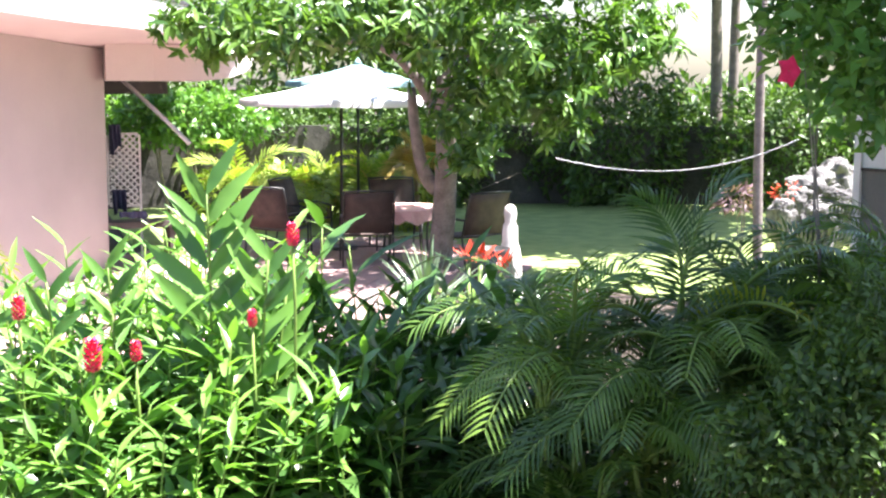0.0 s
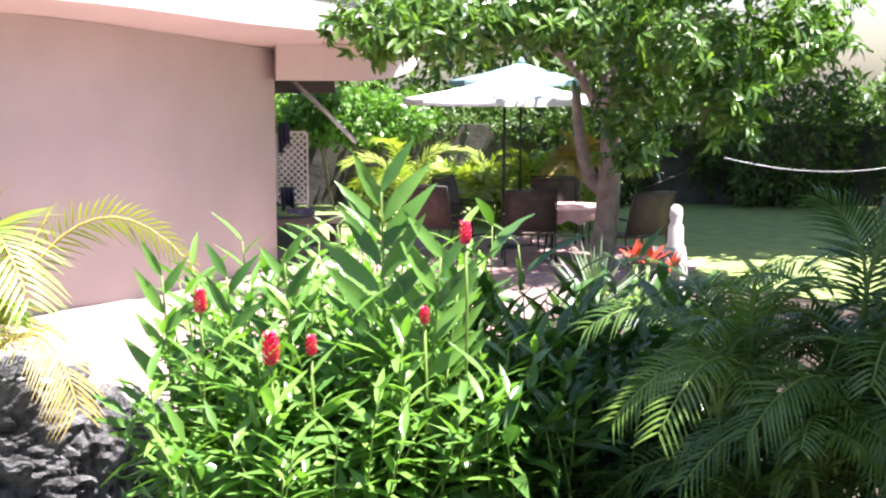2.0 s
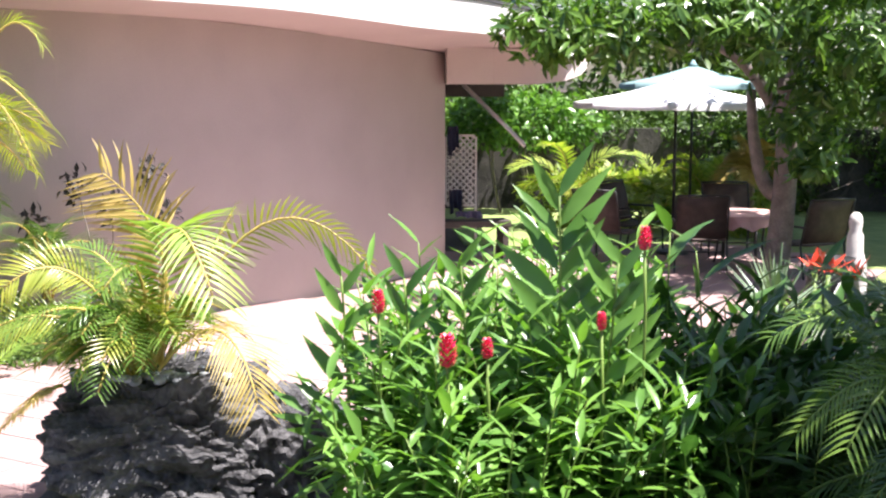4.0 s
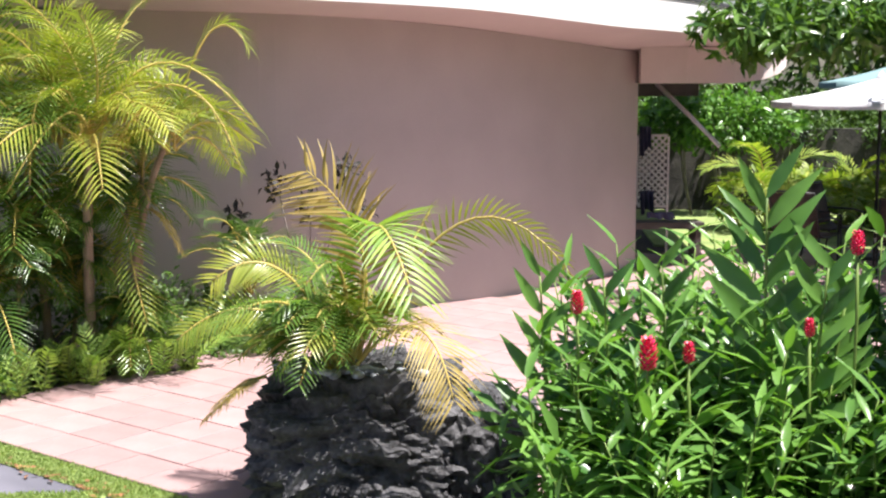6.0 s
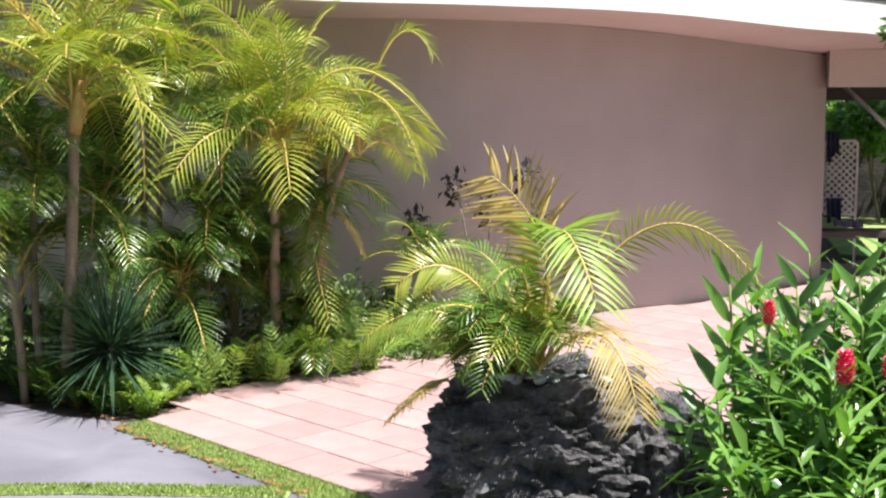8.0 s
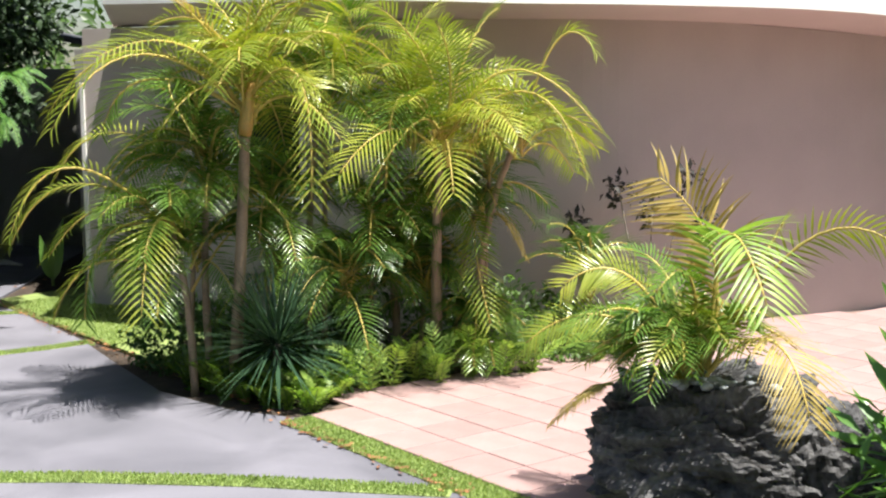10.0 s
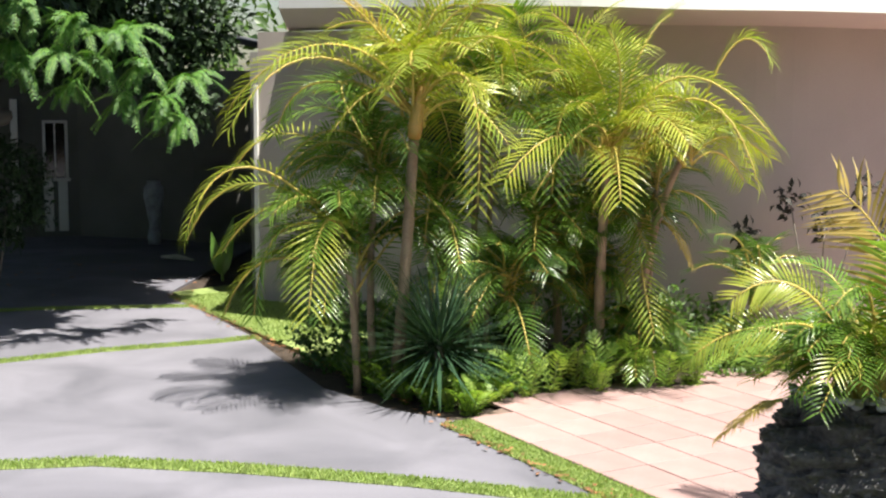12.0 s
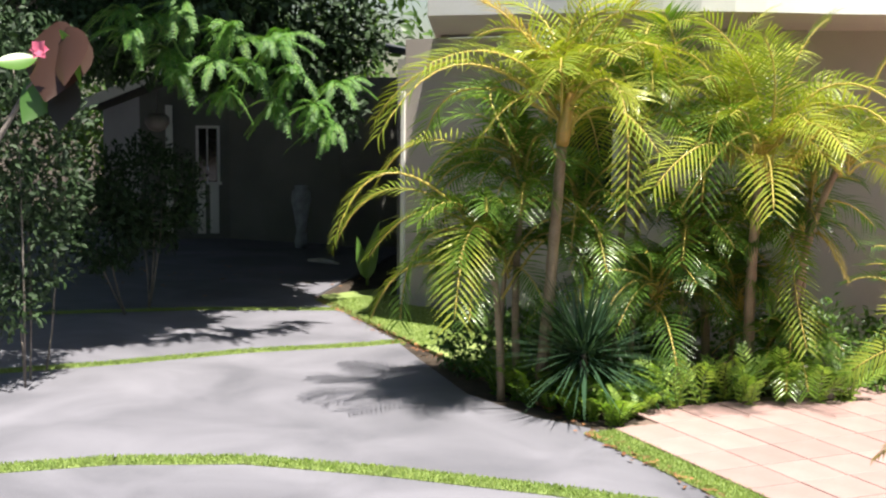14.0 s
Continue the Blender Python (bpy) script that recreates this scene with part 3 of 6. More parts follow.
# ---------------------------------------------------------------- rock with palm
def lava_rock(name, at, size, seed, label, cat="rock", sub=5, strata=0.032, parent=None):
    bm = bmesh.new()
    bmesh.ops.create_icosphere(bm, subdivisions=sub, radius=1)
    off = Vector((seed * 7.3, seed * 1.7, 0))
    for v in bm.verts:
        c = v.co.copy()
        q = Vector((max(-0.78, min(0.78, c.x)), max(-0.78, min(0.78, c.y)), max(-0.8, min(0.72, c.z)))) * 1.25
        big = noise.noise(c * 1.5 + off) * 0.17
        med = abs(noise.noise(Vector((c.x * 2.6, c.y * 2.6, c.z * 4.2)) + off)) * 0.22 - 0.06
        d, _ = noise.voronoi(Vector((c.x * 1.5, c.y * 1.5, c.z * 2.3)) + off + noise.noise_vector(c * 2.0) * 0.45)
        crack = (min(0.2, d[1] - d[0]) / 0.2 - 1) * 0.09
        e, _ = noise.voronoi(Vector((c.x * 3.2, c.y * 3.2, c.z * 7.5)) + off + noise.noise_vector(c * 3.0) * 0.4)
        crack += (min(0.25, e[1] - e[0]) / 0.25 - 1) * strata
        small = noise.turbulence(Vector((c.x * 5, c.y * 5, c.z * 9)) + off, 6, True) * 0.13
        v.co = q * (1 + big + med + crack + small - 0.05)
        v.co.x *= 1.03 - 0.08 * c.z
        v.co.y *= 1.08 - 0.16 * c.z
        v.co.x *= size[0]
        v.co.y *= size[1]
        v.co.z *= size[2]
        v.co += Vector(at)
    ob = part(name, bm, LAVA, parent)
    if label:
        tagged(ob, label, cat)
    return ob


rock = lava_rock("lava_rock", (0.19, 7.3, 0.36), (0.62, 0.48, 0.5), 3, "black rough lava boulder with ragged layers on the patio's edge", sub=6)
lava_rock("lava_rock", (0.90, 7.1, 0.26), (0.30, 0.30, 0.44), 5, "smaller black lava boulder against the large one", sub=5)
crest = [v.co for v in rock.data.vertices if v.co.z > 0.5]
rng = random.Random(11)
for i in range(60):
    px, py = 0.02 + rng.gauss(0, 0.16), 7.05 + rng.gauss(0, 0.08)
    sx, turn = rng.uniform(0.018, 0.036), rng.uniform(0, 180)
    top_z = max([q.z for q in crest if abs(q.x - px) < 0.03 and abs(q.y - py) < 0.03] or [0])
    if top_z < 0.8:
        continue
    bm = bmesh.new()
    bmesh.ops.create_icosphere(bm, subdivisions=2, radius=1)
    m = pose(px, py, top_z + sx * 0.35, 0, 0, turn) @ Matrix.Diagonal((sx * 1.4, sx, sx * 0.7, 1))
    bmesh.ops.transform(bm, matrix=m, verts=bm.verts)
    tagged(part("pebble", bm, STONE_GREY, None, "", True), "smooth blue-grey pebble on top of the lava boulder", "pebble", "pebbles on the boulder")

rock_palm = thing("areca_palm", (0.15, 7.2, 0.85), "young areca palm with yellow-green arching fronds growing on the lava boulder", "palm")
rng = random.Random(4)
for spec in (((0.17, 7.10, 0.89), (0.20, 7.14, 1.53), (-0.10, 7.00, 1.98), 0.36, PALM_DRY),
             ((0.19, 7.10, 0.89), (0.26, 6.95, 1.66), (0.45, 6.55, 1.36), 0.36, FERN), ((0.20, 7.10, 0.89), (0.78, 7.01, 1.69), (1.36, 6.77, 1.40), 0.24, PALM_SUN),
             ((0.17, 7.00, 0.88), (0.48, 6.69, 1.15), (0.66, 6.42, 0.81), 0.33, PALM_DRY), ((0.07, 7.10, 0.89), (-0.26, 7.00, 1.43), (-0.62, 6.88, 1.39), 0.26, PALM_SUN),
             ((0.04, 7.10, 0.89), (-0.40, 6.94, 1.22), (-0.82, 6.85, 1.07), 0.22, PALM_SUN), ((0.06, 7.10, 0.89), (-0.21, 6.80, 1.27), (-0.56, 6.48, 1.22), 0.25, PALM_GREEN),
             ((0.09, 7.10, 0.89), (-0.09, 7.30, 1.44), (-0.46, 7.49, 1.50), 0.28, PALM_GREEN), ((-0.35, 7.00, 0.82), (-0.49, 6.89, 0.78), (-0.68, 6.82, 0.62), 0.09, PALM_DRY),
             ((0.12, 7.10, 0.89), (0.07, 7.00, 1.43), (-0.11, 6.80, 1.37), 0.22, PALM_GREEN), ((0.14, 7.20, 0.87), (0.45, 7.49, 1.39), (0.64, 7.78, 1.67), 0.25, PALM_SUN),
             ((0.04, 7.20, 0.87), (-0.28, 7.10, 1.02), (-0.58, 7.18, 1.01), 0.22, PALM_GREEN), ((0.10, 7.00, 0.91), (-0.09, 6.90, 1.26), (-0.29, 6.80, 1.21), 0.2, PALM_GREEN),
             ((0.17, 7.20, 0.87), (0.33, 7.10, 1.22), (0.42, 6.99, 1.17), 0.2, PALM_GREEN)):
    flat = spec[4] is PALM_DRY
    upright = flat and spec[2][2] > 1.5
    turned = spec[4] is PALM_SUN
    frond("frond", *spec[:3], spec[3] * (0.95 if flat or spec[4] is FERN else 0.74), spec[4], rock_palm, rng, 38, 0.022 if upright or spec[4] is FERN else 0.0155, vee=0.12 if flat or turned else 0.3, hang=0.3,
          roll=1.5 if upright else 1.05 if turned else 0.0 if flat or spec[4] is FERN else None)
random_fronds(rock_palm, (0.03, 7.08, 0.95), 32, 0.68, 0.15, PALM_GREEN, rng, (0.3, 1.2), (70, 300), 24, 0.012)
random_fronds(rock_palm, (0.12, 7.1, 0.97), 16, 0.7, 0.16, PALM_SUN, rng, (0.5, 1.2), (0, 360), 24, 0.013)

# ---------------------------------------------------------------- palms before the house
def ringed_stem(points, r0, r1, parent, name="stem", mat=CANE):
    n = 26
    pts = bend(*points, n)
    rad = [(r0 + (r1 - r0) * i / (n - 1)) * (1.07 if i % 3 == 0 else 1.0) for i in range(n)]
    return tube_part(name, pts, rad, mat, parent, 10)


palm_b = thing("areca_palm", (-1.9, 10.9, 0), "tall areca palm with yellow-green feather fronds and ringed golden stems", "palm", "palms before the house")
rng = random.Random(8)
ringed_stem(((-2.00, 10.65, -0.03), (-1.99, 10.55, 1.08), (-1.91, 10.37, 2.04)), 0.05, 0.035, palm_b)
ringed_stem(((-1.71, 10.80, -0.03), (-1.60, 10.72, 1.17), (-1.29, 10.55, 2.05)), 0.04, 0.026, palm_b)
ringed_stem(((-2.40, 10.88, -0.03), (-2.45, 10.87, 1.02), (-2.49, 10.86, 1.91)), 0.04, 0.03, palm_b)
ringed_stem(((-1.87, 10.88, -0.03), (-1.82, 10.89, 0.90), (-1.67, 10.91, 1.49)), 0.03, 0.022, palm_b)
S, Gp, Y, K = PALM_SUN, PALM_GREEN, PALM_DRY, PALM_SHADE_TONE
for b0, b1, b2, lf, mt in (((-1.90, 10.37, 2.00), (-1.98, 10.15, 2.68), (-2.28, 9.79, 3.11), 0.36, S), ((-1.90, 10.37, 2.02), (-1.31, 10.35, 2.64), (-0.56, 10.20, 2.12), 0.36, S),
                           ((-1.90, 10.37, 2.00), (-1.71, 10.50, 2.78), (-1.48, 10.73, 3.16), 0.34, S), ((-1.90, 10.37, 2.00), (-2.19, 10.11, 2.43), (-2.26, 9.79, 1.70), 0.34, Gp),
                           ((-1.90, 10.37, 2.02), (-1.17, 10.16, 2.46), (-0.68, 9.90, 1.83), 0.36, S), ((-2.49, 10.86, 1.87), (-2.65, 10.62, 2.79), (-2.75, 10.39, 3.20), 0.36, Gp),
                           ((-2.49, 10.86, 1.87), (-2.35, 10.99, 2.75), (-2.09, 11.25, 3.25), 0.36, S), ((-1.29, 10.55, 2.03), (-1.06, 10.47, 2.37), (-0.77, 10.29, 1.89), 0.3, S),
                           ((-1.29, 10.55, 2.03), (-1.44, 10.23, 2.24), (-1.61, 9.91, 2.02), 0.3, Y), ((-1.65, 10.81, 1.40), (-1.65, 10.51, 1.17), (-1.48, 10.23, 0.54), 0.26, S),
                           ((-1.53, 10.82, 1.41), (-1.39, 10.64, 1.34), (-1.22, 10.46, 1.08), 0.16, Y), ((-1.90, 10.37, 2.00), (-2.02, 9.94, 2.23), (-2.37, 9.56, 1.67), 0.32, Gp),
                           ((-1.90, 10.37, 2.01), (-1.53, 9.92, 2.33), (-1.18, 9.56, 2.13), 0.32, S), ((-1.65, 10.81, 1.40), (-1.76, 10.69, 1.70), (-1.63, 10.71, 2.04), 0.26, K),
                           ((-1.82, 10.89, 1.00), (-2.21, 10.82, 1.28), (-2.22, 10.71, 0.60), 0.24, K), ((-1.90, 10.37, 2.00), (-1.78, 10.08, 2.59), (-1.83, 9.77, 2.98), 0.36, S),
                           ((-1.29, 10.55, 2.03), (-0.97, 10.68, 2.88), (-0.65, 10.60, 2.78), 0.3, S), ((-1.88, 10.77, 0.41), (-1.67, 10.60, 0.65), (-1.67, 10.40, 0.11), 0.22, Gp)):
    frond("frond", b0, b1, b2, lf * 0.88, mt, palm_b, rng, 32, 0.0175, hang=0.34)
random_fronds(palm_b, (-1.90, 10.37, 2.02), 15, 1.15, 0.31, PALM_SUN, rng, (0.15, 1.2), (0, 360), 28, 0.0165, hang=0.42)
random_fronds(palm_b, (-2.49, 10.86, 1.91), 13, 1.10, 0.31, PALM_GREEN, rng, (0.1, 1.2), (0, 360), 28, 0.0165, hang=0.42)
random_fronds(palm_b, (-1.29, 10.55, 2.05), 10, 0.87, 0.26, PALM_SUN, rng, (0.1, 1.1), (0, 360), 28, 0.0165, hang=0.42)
random_fronds(palm_b, (-1.66, 10.91, 1.47), 10, 0.83, 0.23, PALM_SHADE_TONE, rng, (0.0, 1.1), (0, 360), 28, 0.0165, hang=0.42)
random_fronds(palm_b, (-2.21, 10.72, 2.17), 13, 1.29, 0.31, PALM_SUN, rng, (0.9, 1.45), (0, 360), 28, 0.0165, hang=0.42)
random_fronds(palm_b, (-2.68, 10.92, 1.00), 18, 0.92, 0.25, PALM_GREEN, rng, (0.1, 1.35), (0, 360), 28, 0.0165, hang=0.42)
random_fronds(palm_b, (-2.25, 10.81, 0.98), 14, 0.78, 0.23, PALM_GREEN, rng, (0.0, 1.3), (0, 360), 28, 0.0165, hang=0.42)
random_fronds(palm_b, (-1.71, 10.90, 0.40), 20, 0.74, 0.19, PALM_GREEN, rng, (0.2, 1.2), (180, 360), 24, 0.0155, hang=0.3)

palm_a = thing("areca_palm", (-3.7, 10.3, 0), "tall areca palm clump with arching fronds shading the driveway", "palm", "palms before the house")
rng = random.Random(9)
ringed_stem(((-3.56, 9.74, -0.03), (-3.44, 9.67, 1.21), (-3.32, 9.50, 2.18)), 0.052, 0.04, palm_a)
tube_part("crownshaft", bend((-3.32, 9.50, 2.14), (-3.28, 9.46, 2.34), (-3.23, 9.42, 2.54), 6), [0.05, 0.06, 0.055, 0.045, 0.035, 0.025], CROWNSHAFT, palm_a)
ringed_stem(((-3.79, 9.86, -0.03), (-3.82, 9.85, 0.93), (-3.78, 9.87, 1.74)), 0.035, 0.025, palm_a)
ringed_stem(((-3.89, 9.72, -0.03), (-3.90, 9.61, 0.86), (-3.97, 9.47, 1.44)), 0.035, 0.022, palm_a)
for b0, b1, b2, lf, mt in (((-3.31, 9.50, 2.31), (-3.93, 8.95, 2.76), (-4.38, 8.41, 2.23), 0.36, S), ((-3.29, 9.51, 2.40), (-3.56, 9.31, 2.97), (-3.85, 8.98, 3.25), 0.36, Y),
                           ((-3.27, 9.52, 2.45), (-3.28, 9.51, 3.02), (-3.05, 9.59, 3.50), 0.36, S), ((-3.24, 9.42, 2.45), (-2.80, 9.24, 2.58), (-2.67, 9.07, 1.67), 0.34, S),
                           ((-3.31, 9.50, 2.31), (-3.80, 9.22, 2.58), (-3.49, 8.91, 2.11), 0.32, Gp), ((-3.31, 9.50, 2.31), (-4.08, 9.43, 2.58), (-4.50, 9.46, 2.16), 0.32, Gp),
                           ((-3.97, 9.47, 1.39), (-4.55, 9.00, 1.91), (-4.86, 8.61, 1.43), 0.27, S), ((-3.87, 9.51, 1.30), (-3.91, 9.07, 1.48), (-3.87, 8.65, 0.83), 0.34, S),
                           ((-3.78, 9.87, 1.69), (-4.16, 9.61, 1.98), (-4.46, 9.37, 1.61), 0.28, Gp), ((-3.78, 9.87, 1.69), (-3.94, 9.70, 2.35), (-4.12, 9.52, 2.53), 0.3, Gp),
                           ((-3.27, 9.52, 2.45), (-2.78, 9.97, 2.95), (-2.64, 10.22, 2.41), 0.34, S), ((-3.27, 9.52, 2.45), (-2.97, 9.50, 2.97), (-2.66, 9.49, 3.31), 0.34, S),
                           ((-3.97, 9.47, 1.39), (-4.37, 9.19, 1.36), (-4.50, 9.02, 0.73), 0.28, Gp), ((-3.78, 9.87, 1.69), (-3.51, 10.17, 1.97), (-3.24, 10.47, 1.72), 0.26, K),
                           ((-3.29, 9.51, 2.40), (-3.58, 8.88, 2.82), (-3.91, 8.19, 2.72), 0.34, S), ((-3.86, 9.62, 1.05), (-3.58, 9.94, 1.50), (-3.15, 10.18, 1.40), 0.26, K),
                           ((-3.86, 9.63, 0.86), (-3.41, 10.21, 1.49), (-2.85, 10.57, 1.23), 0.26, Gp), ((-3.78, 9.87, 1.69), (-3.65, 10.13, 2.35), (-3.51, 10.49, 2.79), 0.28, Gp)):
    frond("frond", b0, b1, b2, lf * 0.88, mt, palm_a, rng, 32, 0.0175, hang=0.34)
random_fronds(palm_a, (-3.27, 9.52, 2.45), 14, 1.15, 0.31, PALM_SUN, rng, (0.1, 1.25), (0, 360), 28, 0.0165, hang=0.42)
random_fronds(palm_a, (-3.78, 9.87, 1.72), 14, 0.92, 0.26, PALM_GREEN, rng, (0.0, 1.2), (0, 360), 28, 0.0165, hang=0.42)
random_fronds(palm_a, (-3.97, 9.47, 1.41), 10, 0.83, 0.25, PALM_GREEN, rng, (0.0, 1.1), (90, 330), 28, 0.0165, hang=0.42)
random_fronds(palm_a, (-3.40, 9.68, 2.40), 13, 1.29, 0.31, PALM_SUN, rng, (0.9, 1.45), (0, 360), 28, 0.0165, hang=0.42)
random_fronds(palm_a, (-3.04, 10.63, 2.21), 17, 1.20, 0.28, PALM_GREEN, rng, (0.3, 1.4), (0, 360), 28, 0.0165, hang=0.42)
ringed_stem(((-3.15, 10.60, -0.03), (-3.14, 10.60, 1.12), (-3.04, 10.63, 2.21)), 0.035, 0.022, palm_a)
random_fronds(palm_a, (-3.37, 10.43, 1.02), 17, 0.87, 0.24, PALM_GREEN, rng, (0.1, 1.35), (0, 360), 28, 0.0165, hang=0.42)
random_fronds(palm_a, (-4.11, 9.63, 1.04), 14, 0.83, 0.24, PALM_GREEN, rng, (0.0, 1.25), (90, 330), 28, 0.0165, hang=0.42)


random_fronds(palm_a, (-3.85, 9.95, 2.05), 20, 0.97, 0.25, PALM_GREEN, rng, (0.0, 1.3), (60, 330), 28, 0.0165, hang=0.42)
random_fronds(palm_a, (-2.75, 10.35, 0.9), 20, 0.87, 0.23, PALM_SHADE_TONE, rng, (0.0, 1.2), (0, 360), 26, 0.0155, hang=0.42)
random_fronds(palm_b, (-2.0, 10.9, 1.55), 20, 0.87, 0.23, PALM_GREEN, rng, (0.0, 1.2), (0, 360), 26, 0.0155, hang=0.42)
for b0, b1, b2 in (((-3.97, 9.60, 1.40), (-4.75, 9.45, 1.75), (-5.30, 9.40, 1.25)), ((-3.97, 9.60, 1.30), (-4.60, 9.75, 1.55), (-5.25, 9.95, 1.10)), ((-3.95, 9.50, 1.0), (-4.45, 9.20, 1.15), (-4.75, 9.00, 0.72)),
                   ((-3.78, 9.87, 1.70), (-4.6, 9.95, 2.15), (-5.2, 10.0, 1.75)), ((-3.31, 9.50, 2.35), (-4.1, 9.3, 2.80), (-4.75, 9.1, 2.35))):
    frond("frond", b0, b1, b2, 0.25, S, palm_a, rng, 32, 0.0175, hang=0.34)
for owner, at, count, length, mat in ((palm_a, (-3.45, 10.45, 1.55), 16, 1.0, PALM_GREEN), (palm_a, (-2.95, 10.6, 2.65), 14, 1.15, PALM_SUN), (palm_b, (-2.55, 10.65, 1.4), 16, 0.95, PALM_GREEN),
                                      (palm_b, (-2.15, 10.9, 0.75), 14, 0.9, PALM_SHADE_TONE), (palm_a, (-3.95, 9.95, 1.15), 14, 0.9, PALM_GREEN), (palm_b, (-1.55, 10.75, 1.85), 10, 0.8, PALM_GREEN)):
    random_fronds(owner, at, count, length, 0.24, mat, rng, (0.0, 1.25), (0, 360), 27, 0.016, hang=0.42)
    ringed_stem(((at[0] - 0.08, at[1] + 0.05, -0.03), (at[0] - 0.05, at[1] + 0.03, at[2] * 0.5), at), 0.026, 0.018, owner)


# ---------------------------------------------------------------- planting bed
def rosette(name, at, count, length, width, material, label, cat, rng, rise=(0.1, 1.4), droop=0.15, group="", steps=5, loose=0.0):
    """A tuft of sword leaves, each a blade of its own."""
    ob = thing(name, at, label, cat, group)
    at = Vector(at)
    for i in range(count):
        a = math.tau * (i * 0.381966) + rng.uniform(-.2, .2)
        e = rng.uniform(*rise)
        along = Vector((math.cos(a) * math.cos(e), math.sin(a) * math.cos(e), math.sin(e)))
        side = along.cross(Vector((0, 0, 1)))
        side = side.normalized() if side.length > 0.05 else Vector((1, 0, 0))
        vs, fs = [], []
        root = at + along * 0.03 + Vector((rng.uniform(-1, 1), rng.uniform(-1, 1), rng.uniform(-1, 1))) * loose
        blade(vs, fs, root, along, side, side.cross(along), length * rng.uniform(0.75, 1.1), width, droop * rng.uniform(0.3, 1.5), 0.3, steps, 0.6)
        link("leaf", mesh_of("leaf", vs, fs, material, True), ob)
    return ob


rng = random.Random(31)
rosette("fan_palm", (-3.12, 9.55, 0.46), 250, 0.8, 0.021, FANLEAF, "dark glossy spiky fan palm in the planting bed", "fan palm", rng, (-0.5, 1.2), 0.07, loose=0.035)
tube_part("stem", [(-3.12, 9.55, -0.03), (-3.12, 9.55, 0.46)], 0.03, TRUNK, bpy.data.objects["fan_palm"])


def fern(at, size, rng, material=FERN):
    ob = thing("fern", at, "bright green fern at the edge of the planting bed", "fern", "ferns along the bed")
    at = Vector(at)
    n = rng.randint(5, 7)
    for i in range(n):
        a = math.tau * i / n + rng.uniform(-.3, .3)
        e = rng.uniform(0.7, 1.35)
        o = Vector((math.cos(a), math.sin(a), 0))
        ln = size * rng.uniform(0.7, 1.2)
        frond("frond", at, at + o * ln * 0.4 * math.cos(e) + Vector((0, 0, ln * 0.55 * math.sin(e))), at + o * ln * 0.8 * math.cos(e) + Vector((0, 0, ln * 0.85 * math.sin(e))),
              size * 0.2, material, ob, rng, 11, 0.022, 0.02, 0.08, 0.1, STEM, 0.004)


for i in range(11):
    u = i / 10
    x, y = -2.6 + 1.4 * u + rng.uniform(-.08, .08), 9.74 + 0.98 * u + rng.uniform(0.0, .3)
    fern((x, y, 0.0), 0.44 + 0.14 * rng.random(), rng)
for i in range(6):
    fern((-0.75 + rng.uniform(-.25, .25), 11.7 + rng.uniform(-.6, .6), 0.0), 0.45, rng)
for i in range(7):
    fern((-2.75 + rng.uniform(-.35, .3), 9.6 + rng.uniform(-.05, .2), 0.0), 0.32, rng, FERN if i % 2 else PALM_GREEN)
for i in range(7):
    fern((-3.35 + 0.1 * i + rng.uniform(-.04, .04), 9.42 - 0.03 * i + rng.uniform(0, .1), -0.03), 0.36, rng, FERN if i > 3 else PALM_GREEN)
for i in range(6):
    fern((-4.0 + 0.11 * i + rng.uniform(-.04, .04), 9.84 - 0.06 * i + rng.uniform(0, .08), -0.03), 0.46, rng, PALM_GREEN)


def bush(name, blobs, count, size, material, label, seed, rng, cat="shrub", group="", thin=1.0, **kw):
    """A shrub: a few woody stems and a mass of leaves."""
    x, y = blobs[0][0], blobs[0][1]
    ob = thing(name, (x, y, 0), label, cat, group)
    for i in range(5):
        b = blobs[i % len(blobs)]
        tip = (b[0] + rng.uniform(-.5, .5) * b[3], b[1] + rng.uniform(-.5, .5) * b[4], b[2])
        tube_part("branch", bend((b[0] * 0.6 + x * 0.4, b[1] * 0.6 + y * 0.4, -0.02), ((b[0] + tip[0]) / 2 + 0.05, (b[1] + tip[1]) / 2, b[2] * 0.55), tip, 6), [0.025 * thin, 0.022 * thin, 0.02 * thin, 0.016 * thin, 0.012 * thin, 0.008 * thin], TRUNK, ob, 6)
    leafy("leaves", blobs, count, size, material, ob, seed, **kw)
    return ob


bush("bed_shrub", [(-2.6, 11.4, 0.25, 0.9, 0.5, 0.35), (-1.5, 11.9, 0.25, 0.7, 0.5, 0.4), (-3.7, 11.2, 0.3, 0.9, 0.5, 0.4), (-1.0, 11.7, 0.2, 0.4, 0.6, 0.35), (-2.6, 10.5, 0.12, 0.7, 0.35, 0.2)], 5200, 0.09, HEDGE,
     "low dark green leafy ground cover in the planting bed", 51, rng, "ground cover")
bush("bed_shrub", [(-4.4, 10.7, 0.25, 0.5, 0.4, 0.4), (-3.6, 10.2, 0.25, 0.6, 0.4, 0.35), (-3.0, 9.9, 0.15, 0.5, 0.3, 0.25)], 3200, 0.08, SHRUB, "dark low shrub under the palms", 52, rng, "shrub")
small_palm = thing("areca_palm", (-0.65, 12.0, 0), "small blue-green palm against the plaster wall", "palm")
random_fronds(small_palm, (-0.78, 11.89, 0.59), 14, 0.95, 0.24, PALM_SHADE_TONE, rng, (0.2, 1.3), (0, 360), 28, 0.014)
tube_part("stem", [(-0.65, 12.0, -0.02), (-0.78, 11.89, 0.59)], 0.03, CANE, small_palm)
